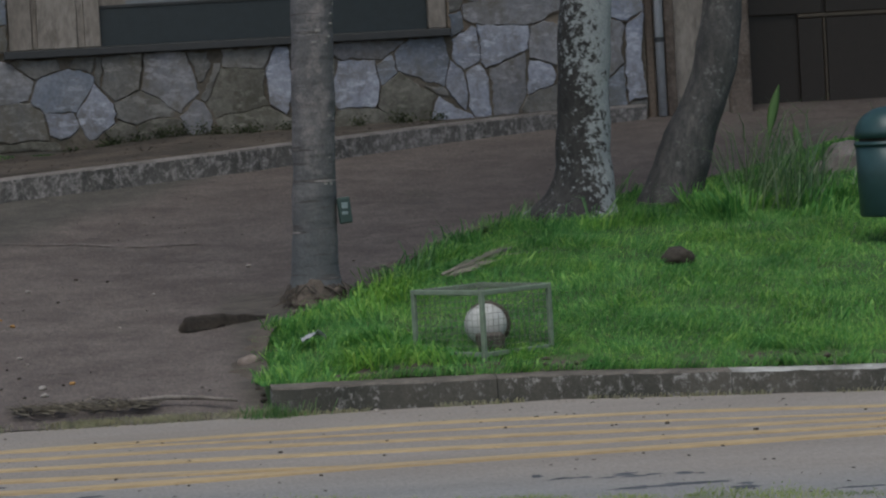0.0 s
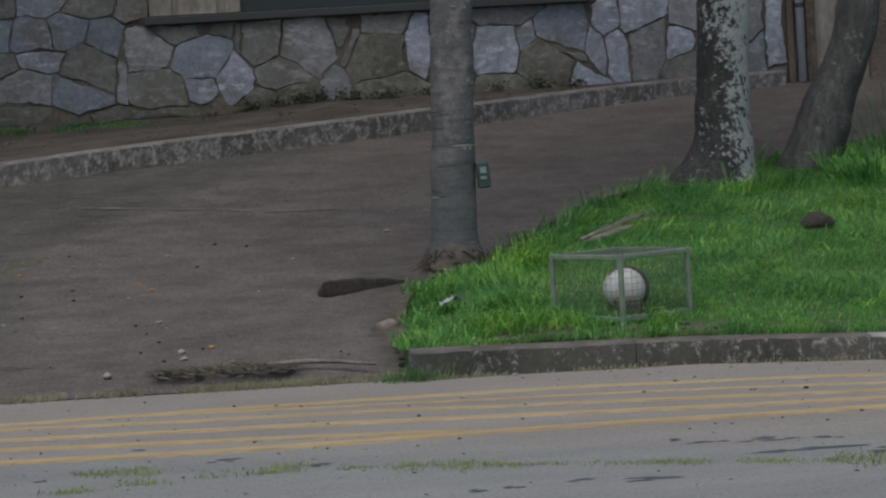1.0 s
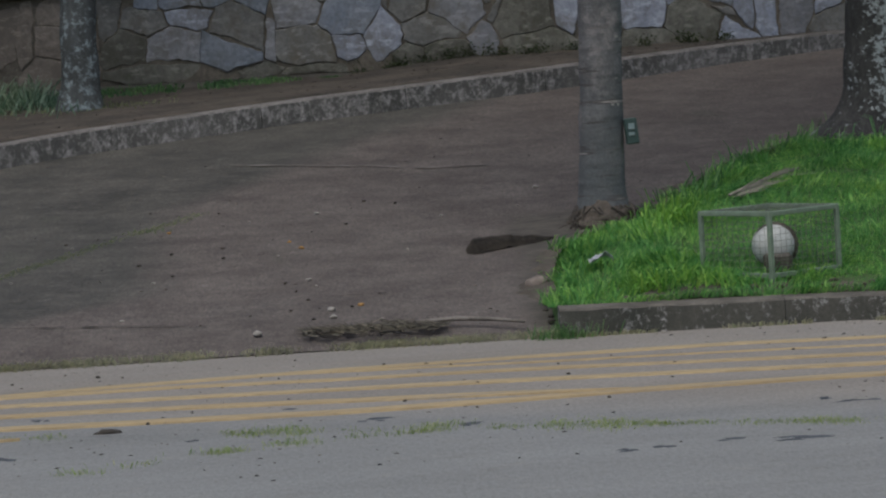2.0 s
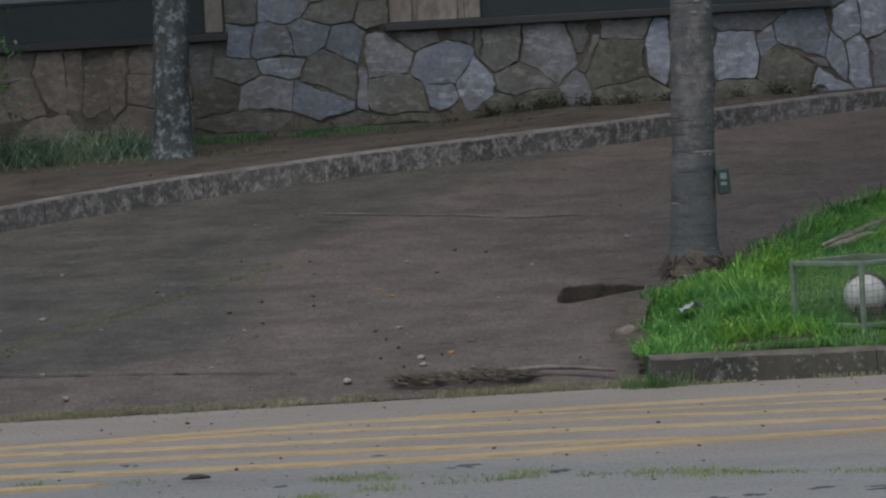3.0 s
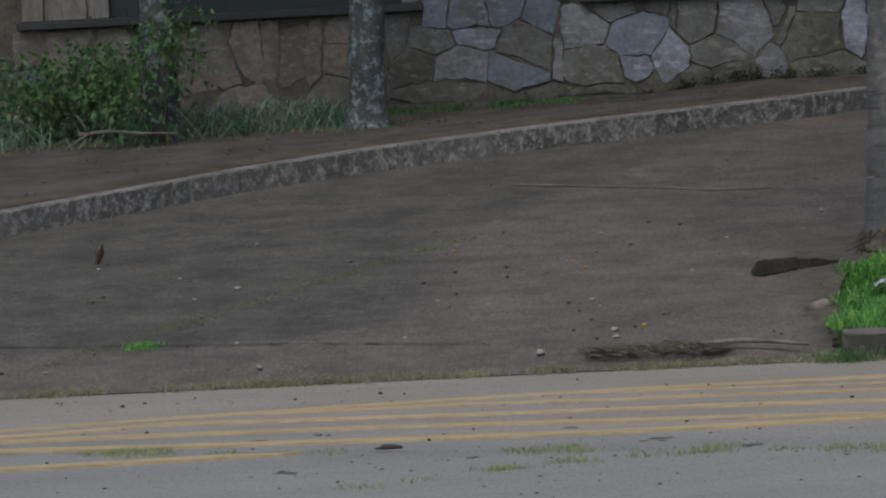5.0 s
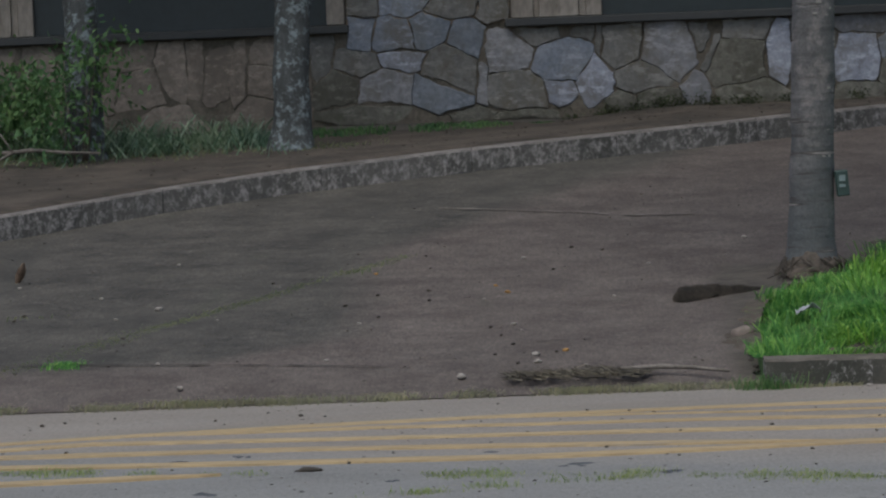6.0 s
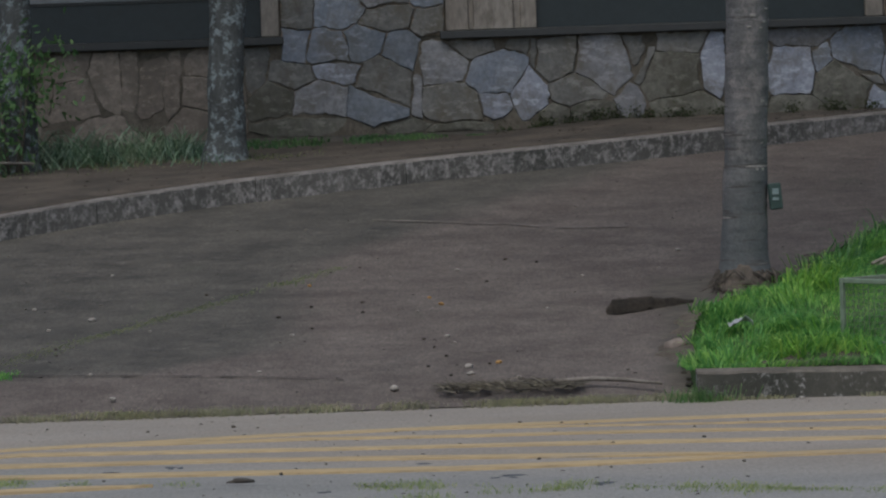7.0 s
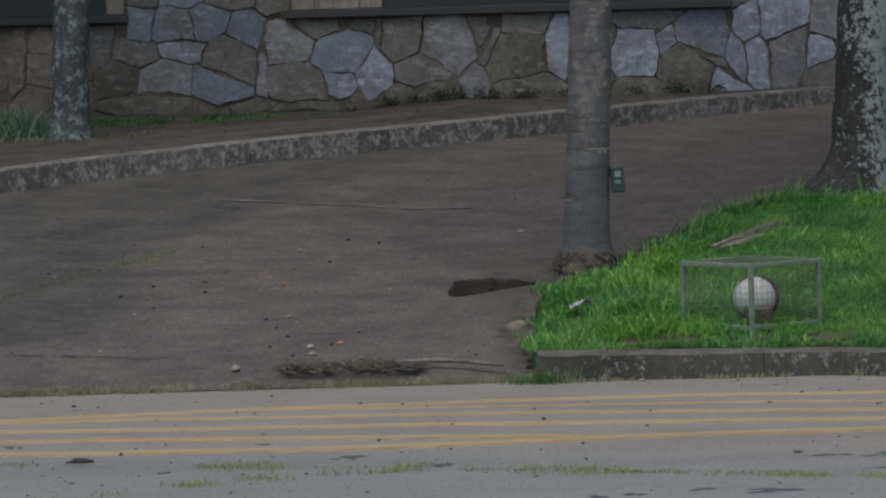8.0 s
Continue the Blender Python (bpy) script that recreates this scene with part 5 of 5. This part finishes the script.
# ---- litter and small things ----
def pebble(x, y, z, r, mat, label, category, seed):
    b = bmesh.new()
    bmesh.ops.create_icosphere(b, subdivisions=2, radius=r)
    q = random.Random(seed)
    off = Vector((q.random() * 9, q.random() * 9, 0))
    for v in b.verts:
        v.co *= 1 + 0.5 * noise.noise(v.co / r * 1.1 + off)
        v.co.z *= 0.6
    ob = part("pebble" if mat in (PALE, BUFF) else "fallen_fruit" if mat is ORANGE else "clod", b, mat, None, "", True)
    ob.location = (x, y, z + r * 0.35)
    return tagged(ob, label, category, label.split()[0] + " pieces on the ground")


for i, (x, y, r) in enumerate(((-1.88, 20.47, 0.022), (-1.62, 18.47, 0.016), (-0.38, 18.5, 0.022), (-0.04, 18.78, 0.018), (-0.05, 18.95, 0.02), (-0.15, 19.74, 0.014), (-1.0, 19.0, 0.012),
                               (1.38, 18.1, 0.014), (-0.1, 21.6, 0.014), (1.05, 22.0, 0.016))):
    pebble(x, y, drive_z(y) if y > 18.2 else 0.0, r, PALE, "pale pebble lying on the ground", "pebble", 50 + i)
for i, (x, y, r) in enumerate(((-0.18, 20.61, 0.015), (-0.24, 20.81, 0.011), (0.085, 19.04, 0.014), (-0.85, 21.28, 0.011))):
    pebble(x, y, drive_z(y), r, ORANGE, "orange fallen fruit on the driveway", "fruit", 70 + i)
pebble(3.12, 20.65, lawn_z(3.12, 20.65) + 0.015, 0.085, SOIL, "dark clod of earth in the grass", "clod", 90)
pebble(0.90, 19.22, drive_z(19.22) - 0.004, 0.055, BUFF, "pale rounded stone at the lawn corner", "stone", 91)
dots = random.Random(77)
for i in range(46):
    x, y = dots.uniform(-2.6, 3.6), dots.uniform(15.4, 18.0)
    pebble(x, y, 0.0, dots.uniform(0.005, 0.011), SOIL, "small dark clod on the road", "clod", 100 + i)
for i in range(40):
    x, y = dots.uniform(-2.8, 1.0), dots.uniform(18.5, 22)
    if x > lawn_edge(y) - 0.1:
        continue
    pebble(x, y, drive_z(y), dots.uniform(0.006, 0.012), PALE if i % 2 else SOIL, "small crumb on the driveway", "clod", 200 + i)

def litter(name, count, place, sizes, mat, label, seed):
    """Flat curled flecks of dead leaf strewn over a surface."""
    r = random.Random(seed)
    vs, fs = [], []
    while len(fs) < count:
        spot = place(r)
        if spot is None:
            continue
        x, y, z = spot
        a, L, w = r.uniform(0, math.pi), r.uniform(*sizes), r.uniform(0.3, 0.7)
        c, q = math.cos(a) * L, math.sin(a) * L
        i = len(vs)
        vs += [(x - c, y - q, z + 0.002), (x + q * w, y - c * w, z + 0.003 + 0.3 * L * r.random()), (x + c, y + q, z + 0.002), (x - q * w, y + c * w, z + 0.004 + 0.25 * L * r.random())]
        fs.append((i, i + 1, i + 2, i + 3))
    return tagged(raw(name, vs, fs, mat), label, "leaf litter", kind="stuff")


def on_drive(r):
    x, y = r.uniform(-3.6, 4.4), 18.35 + 8.0 * r.random() ** 1.3
    if y > kerb_y(x) - 0.05 or x > lawn_edge(y) - 0.03 and y < 26 or noise.noise(Vector((x, y, 5))) < r.uniform(-0.6, 0.3):
        return None
    return x, y, drive_z(y)


def on_road(r):
    x, y = r.uniform(-3.2, 4.2), r.uniform(13.6, 18.1)
    return (x, y, 0.0) if noise.noise(Vector((x * 1.3, y * 0.7, 15))) > r.uniform(-0.3, 0.5) else None


def on_bed(r):
    x = r.uniform(-4.0, 3.2)
    y = kerb_y(x) + 0.14 + r.random() * max(0.0, 26.8 - kerb_y(x) - 0.14)
    return (x, y, bed_z(x, y)) if y < 26.9 else None


LITTER_PALE = mottled("pale_litter", (0.17, 0.145, 0.12), (0.27, 0.24, 0.205), None, 9, 60, 0.9)
LITTER_DARK = mottled("dark_litter", (0.040, 0.034, 0.029), (0.085, 0.066, 0.054), None, 9, 60, 0.9)
litter("pale_leaf_litter", 200, on_drive, (0.004, 0.013), LITTER_PALE, "pale flecks of dead leaf on the driveway", 61)
litter("dark_leaf_litter", 240, on_drive, (0.003, 0.012), LITTER_DARK, "dark flecks of dead leaf on the driveway", 62)
litter("road_grit", 420, on_road, (0.004, 0.013), LITTER_DARK, "dark flecks of grit on the road", 63)
litter("pale_road_grit", 160, on_road, (0.003, 0.008), LITTER_PALE, "pale flecks of grit on the road", 66)
litter("bed_litter", 500, on_bed, (0.004, 0.014), LITTER_DARK, "dark dead leaves strewn on the bed", 64)
litter("pale_bed_litter", 260, on_bed, (0.005, 0.016), TWIG, "brown dead leaves strewn on the bed", 65)

# dark fallen palm sheath and its stalk
sheath = tagged(empty("palm_sheath", 0.63, 20.22, drive_z(20.22)), "dark dead palm sheath lying on the driveway", "dead leaf")
bm = bmesh.new()
rows = []
for i in range(15):
    t = i / 14
    w = min(1, 0.35 + t * 6) * (0.014 + 0.065 * (1 - t) ** 0.8 + 0.014 * noise.noise(Vector((t * 7, 0, 0)))) + 0.004
    c = Vector((-0.01 + 0.42 * t, 0.24 * t, -0.004 + 0.026 * t))
    rows.append([bm.verts.new(c + Vector((0.01 * math.sin(9 * t + k), w * math.cos(k * math.pi / 6) * 1.2, w * (math.sin(k * math.pi / 6) * 0.95 + 0.25 * noise.noise(Vector((t * 11, k, 0))))))) for k in range(7)])
for a, b in zip(rows, rows[1:]):
    for k in range(6):
        bm.faces.new((a[k], b[k], b[k + 1], a[k + 1]))
bmesh.ops.solidify(bm, geom=bm.faces[:], thickness=0.006)
part("sheath", bm, DEAD_AND_SHADE, sheath, "", True)

# heap of dead frond leaflets with a bare stalk
frond = tagged(empty("dead_frond", 0.17, 18.42, drive_z(18.42)), "dark dried palm frond lying along the driveway edge", "dead leaf")
q = random.Random(8)
vs, fs = [], []
for i in range(520):
    t = q.random()
    x = -0.34 + 0.62 * t
    y = q.gauss(0, 0.05 + 0.05 * math.sin(t * 3.1))
    L = q.uniform(0.03, 0.10)
    a = q.gauss(0, 0.9) + math.pi * q.choice((0.9, 1.1, 0.1))
    d = Vector((math.cos(a), math.sin(a), q.uniform(-0.02, 0.4))) * L
    p = Vector((x, y, 0.004 + 0.02 * q.random()))
    w = Vector((0.002, 0.006, 0.003))
    k = len(vs)
    vs += [p - w, p + w, p + d]
    fs.append((k, k + 1, k + 2))
tagged(raw("leaflet", vs, fs, FROND, frond), kind="stuff")
part("stalk", tube(bmesh.new(), [(0.15, 0.0, 0.03), (0.33, 0.03, 0.032), (0.46, -0.01, 0.026), (0.62, -0.10, 0.012)], (0.009, 0.012, 0.010, 0.007), 7), STALK, frond, "bare grey stalk", True)

# pale dry frond on the lawn
dry = tagged(empty("dry_frond", 2.08, 20.75, lawn_z(2.08, 20.75)), "straw-coloured dry palm frond on the lawn", "dead leaf")
vs, fs = [], []
for i in range(80):
    t = q.random()
    p = Vector((-0.14 + 0.32 * t, -0.25 + 0.8 * t + q.gauss(0, 0.08), 0.0 + 0.055 * t + 0.035 * q.random()))
    d = Vector((0.15, 0.22 + q.gauss(0, 0.12), q.uniform(-0.005, 0.045))) * q.uniform(0.5, 1.4)
    w = Vector((0, 0.002, 0.0032))
    k = len(vs)
    vs += [p - w, p + w, p + d]
    fs.append((k, k + 1, k + 2))
tagged(raw("leaflet", vs, fs, DRY, dry), kind="stuff")
part("stalk", tube(bmesh.new(), [(-0.16, -0.3, 0.03), (0.02, 0.15, 0.055), (0.30, 0.75, 0.085)], (0.009, 0.008, 0.004), 6), DRY, dry, "", True)

# crumpled paper
bm = bmesh.new()
bmesh.ops.create_grid(bm, x_segments=6, y_segments=5, size=0.05)
for v in bm.verts:
    v.co.z = 0.04 - 0.45 * abs(v.co.x - 0.012) + 0.04 * noise.noise(v.co * 22 + Vector((3, 1, 0)))
    v.co.x *= 1.1
bmesh.ops.solidify(bm, geom=bm.faces[:], thickness=0.002)
ob = part("crumpled_paper", bm, PAPER)
ob.location = (1.2, 19.28, lawn_z(1.2, 19.28) + 0.04)
tagged(ob, "crumpled white paper lying in the grass", "paper")

# log chunk in the road joint
pebble(-0.89, 15.42, -0.006, 0.028, DEAD_AND_SHADE, "dark piece of rotten wood in the road joint", "wood", 95).scale = (1.7, 1.0, 0.7)

# tar patches
tq = random.Random(3)
for x, y, w, d in ((2.01, 14.89, 0.10, 0.05), (2.14, 14.49, 0.15, 0.06), (2.35, 14.33, 0.07, 0.07), (1.82, 14.94, 0.05, 0.03), (2.23, 14.86, 0.05, 0.03), (1.71, 15.08, 0.02, 0.06),
                   (2.74, 14.08, 0.08, 0.03), (0.44, 14.96, 0.045, 0.08), (0.92, 13.85, 0.035, 0.05), (1.03, 13.88, 0.04, 0.05), (1.53, 13.90, 0.12, 0.05), (1.27, 13.98, 0.05, 0.03),
                   (-1.19, 16.04, 0.03, 0.04), (-1.23, 14.76, 0.04, 0.05), (-0.62, 15.77, 0.04, 0.04), (0.09, 15.31, 0.06, 0.05), (-0.22, 15.87, 0.03, 0.03), (-0.56, 14.98, 0.025, 0.03), (-1.41, 15.90, 0.03, 0.05)):
    # each patch is a few ragged flecks
    vs, fs = [], []
    for _ in range(5):
        cx, cy, f = x + tq.gauss(0, 0.55) * w, y + tq.gauss(0, 0.5) * d, tq.uniform(0.35, 0.8)
        n, i = 18, len(vs)
        vs.append((cx, cy, 0.004))
        for k in range(n):
            a = 2 * math.pi * k / n
            r = max(0.15, f * (1 + 1.3 * noise.noise(Vector((math.cos(a) * 2.6 + cx * 9, math.sin(a) * 2.6 + cy * 5, 0)))))
            vs.append((cx + math.cos(a) * w * r, cy + math.sin(a) * d * r, -0.001))
        fs += [(i, i + k + 1, i + (k + 1) % n + 1) for k in range(n)]
    tagged(raw("tar_patch", vs, fs, TAR), "dark tar patch on the road", "tar patch", "tar patches", "structure")


# joints in the driveway paving
def crack(points, width, mat, label):
    vs = []
    steps = [(xa + (xb - xa) * k / 20, ya + (yb - ya) * k / 20) for (xa, ya), (xb, yb) in zip(points, points[1:]) for k in range(20)]
    for x, y in steps:
        y += 0.05 * noise.noise(Vector((x * 3, 1, 0))) + 0.03 * noise.noise(Vector((x * 14, 1, 0)))
        w = width * max(0.05, 0.5 + 1.4 * noise.noise(Vector((x * 11, 4, 0))))
        vs += [(x, y - w, drive_z(y - w) + 0.007), (x, y + w, drive_z(y + w) + 0.007)]
    return tagged(raw("paving_joint", vs, [(2 * i, 2 * i + 2, 2 * i + 3, 2 * i + 1) for i in range(len(steps) - 1)], mat), label, "paving joint", "paving joints", "structure")


crack([(-4.5, 19.5), (-2.06, 19.09), (-1.15, 18.92), (-0.58, 18.73)], 0.013, SOIL, "dark open joint across the driveway")
crack([(-0.58, 23.4), (0.44, 22.9), (0.9, 22.8)], 0.024, STALK, "pale filled joint across the driveway")
crack([(-0.05, 19.28), (0.22, 19.25)], 0.010, SOIL, "dark short joint in the driveway")

# bare branch lying in the bed
branch = tagged(empty("fallen_branch", -2.80, 25.28, bed_z(-2.80, 25.28) + 0.09), "pale bare branch lying among the bed plants", "branch")
part("stem", tube(bmesh.new(), [(-0.43, 0.0, 0.0), (-0.25, 0.01, 0.012), (-0.05, 0.0, -0.008), (0.16, 0.02, -0.02)], (0.012, 0.013, 0.011, 0.008), 7, 0.2), STALK, branch, "", True)
part("twig", tube(bmesh.new(), [(-0.36, 0.0, 0.006), (-0.43, -0.02, -0.03), (-0.52, -0.03, -0.085)], (0.009, 0.007, 0.004), 6), STALK, branch, "", True)
part("twig", tube(bmesh.new(), [(-0.37, 0.0, 0.006), (-0.40, 0.0, 0.06), (-0.44, 0.01, 0.12)], (0.007, 0.005, 0.003), 6), STALK, branch, "", True)

# dead leaf standing on the driveway
bm = bmesh.new()
bmesh.ops.create_grid(bm, x_segments=4, y_segments=6, size=0.5)
for v in bm.verts:
    t = v.co.y + 0.5
    v.co = Vector((v.co.x * 0.05 * math.sin(math.pi * (0.15 + 0.8 * t)) + 0.045 * t, 0.03 * math.cos(t * 3) + abs(v.co.x) * 0.03, t * 0.11))
bmesh.ops.solidify(bm, geom=bm.faces[:], thickness=0.002)
ob = part("dead_leaf", bm, mottled("brown_leaf", (0.17, 0.115, 0.08), (0.24, 0.17, 0.125), None, 20, 80), None, "", True)
ob.location = (-2.69, 21.4, drive_z(21.4))
tagged(ob, "curled dry brown leaf standing on the driveway", "dead leaf")

# broad-leaved seedling in the tall grass
seed = tagged(empty("broad_leaf_plant", 3.98, 23.0, lawn_z(3.98, 23.0)), "broad-leaved green seedling in the tall grass", "plant")
for dx, h, w, lean in ((0.0, 0.64, 0.05, 0.10), (0.22, 0.42, 0.04, -0.05)):
    bm = bmesh.new()
    bmesh.ops.create_grid(bm, x_segments=4, y_segments=10, size=0.5)
    for v in bm.verts:
        t = v.co.y + 0.5
        wide = w * max(0.06, math.sin(math.pi * min(1, max(0, (t - 0.55) / 0.45)))) * 1.2
        v.co = Vector((dx + v.co.x * wide + lean * t * t, abs(v.co.x) * wide * 0.4, t * h))
    bmesh.ops.solidify(bm, geom=bm.faces[:], thickness=0.002)
    part("leaf", bm, LEAFY, seed, "", True)

# root mound of the palm: an earthy cone bound by fine roots
mound = tagged(empty("root_mound", 1.325, 20.84, drive_z(20.84)), "brown matted root mound round the palm foot", "roots")
b = bmesh.new()
bmesh.ops.create_icosphere(b, subdivisions=5, radius=1)
for v in b.verts:
    k = 1 + 0.16 * noise.noise(v.co * 2.3) + 0.10 * noise.noise(v.co * 7) + 0.05 * noise.noise(v.co * 19)
    h = max(v.co.z, -0.3)
    v.co = Vector((v.co.x * 0.185 * k, v.co.y * 0.21 * k, (h ** 1.4 if h > 0 else h * 0.3) * 0.125 * k - 0.02))
part("earth", b, BANK_SOIL, mound, "", True)
rq = random.Random(41)
for i in range(22):
    a = rq.uniform(math.pi * 0.92, math.pi * 2.08)
    bend = rq.uniform(-1.3, 1.3)
    pts = []
    for k in range(6):
        r = 0.135 + 0.024 * k * rq.uniform(0.5, 1.1)
        t = a + bend * k / 5
        pts.append((math.cos(t) * r, math.sin(t) * r, max(0.0, 0.085 - 0.018 * k + rq.uniform(-0.008, 0.008)) - 0.11 * max(0, 0.16 - r) + 0.11 * math.sin(t) * r * (k / 5)))
    r0 = rq.uniform(0.003, 0.009)
    part("root", tube(bmesh.new(), pts, [r0 * (1 - 0.13 * k) for k in range(6)], 6, 0.3), ROOT if i % 3 else SOIL, mound, "", True)


# open joint in the road
vs = []
n = 120
for i in range(n):
    x = -6 + 7.2 * i / (n - 1)
    y = joint_y(x) + 0.02 * noise.noise(Vector((x * 3, 0, 0)))
    w = max(0.0008, 0.012 * noise.noise(Vector((x * 4, 3, 0))))
    vs += [(x, y - w, 0.003), (x, y + w, 0.003)]
tagged(raw("road_joint", vs, [(2 * i, 2 * i + 2, 2 * i + 3, 2 * i + 1) for i in range(n - 1)], TAR), "open joint between road slabs", "road joint", kind="structure")

for i in range(34):
    x = dots.uniform(1.2, 3.4)
    y = front_y(x) + dots.uniform(0.16, 0.34)
    pebble(x, y, lawn_z(x, y), dots.uniform(0.008, 0.020), BANK_SOIL, "crumbling lump of soil behind the kerb", "clod", 400 + i)

# strip of bare soil where the lawn breaks off onto the driveway; also paints the shade band there
vs, n = [], 150
for i in range(n):
    y = 18.55 + 5.0 * i / (n - 1)
    e = lawn_edge(y) + 0.05
    w = 0.10 + 0.16 * noise.noise(Vector((y * 1.6, 3, 0))) + 0.07 * noise.noise(Vector((y * 7, 3, 1))) + 0.03 * noise.noise(Vector((y * 25, 3, 1)))
    ease = min(1.0, i / 14, (n - 1 - i) / 14)
    w = max(0.02, w) * ease
    for k, lift in ((0.0, 0.030), (0.4, 0.022), (0.8, 0.010), (1.0, -0.004)):
        x = e - w * k * 1.3
        vs.append((x, y + 0.25 * w * k, drive_z(y + 0.25 * w * k) + lift * ease - 0.004 * (1 - ease) + 0.012 * ease * noise.noise(Vector((x * 20, y * 20, 2))) * (1 - k)))
tagged(raw("soil_edge", vs, [(4 * i + k, 4 * i + 1 + k, 4 * i + 5 + k, 4 * i + 4 + k) for i in range(n - 1) for k in range(3)], BANK_SOIL, None, True),
       "bare soil strip at the broken lawn edge, its dark tone painting the shade band there", "soil", kind="structure")

# rough pale stone behind the litter bin
b = bmesh.new()
bmesh.ops.create_icosphere(b, subdivisions=4, radius=1)
for v in b.verts:
    k = 1 + 0.3 * noise.noise(v.co * 1.7 + Vector((4, 0, 0))) + 0.12 * noise.noise(v.co * 6) + 0.05 * noise.noise(v.co * 15)
    v.co = Vector((v.co.x * 0.24 * k, v.co.y * 0.16 * k, v.co.z * 0.17 * k))
ob = part("rock", b, mottled("pinkish_rock", (0.16, 0.135, 0.125), (0.26, 0.225, 0.21), (0.09, 0.08, 0.07), 6, 45, 0.9, 0.7, 0.012), None, "", True)
ob.location = (4.66, 24.0, 0.67)
tagged(ob, "rough pinkish grey rock at the back of the lawn", "rock")

# dark lumps of soil along the lawn edge
for i in range(16):
    y = 18.35 + 0.14 * i + dots.uniform(-0.05, 0.05)
    x = lawn_edge(y) + dots.uniform(-0.03, 0.03)
    pebble(x, y, drive_z(y) - 0.006, dots.uniform(0.010, 0.026), SOIL, "crumbling dark soil at the lawn edge", "clod", 500 + i)
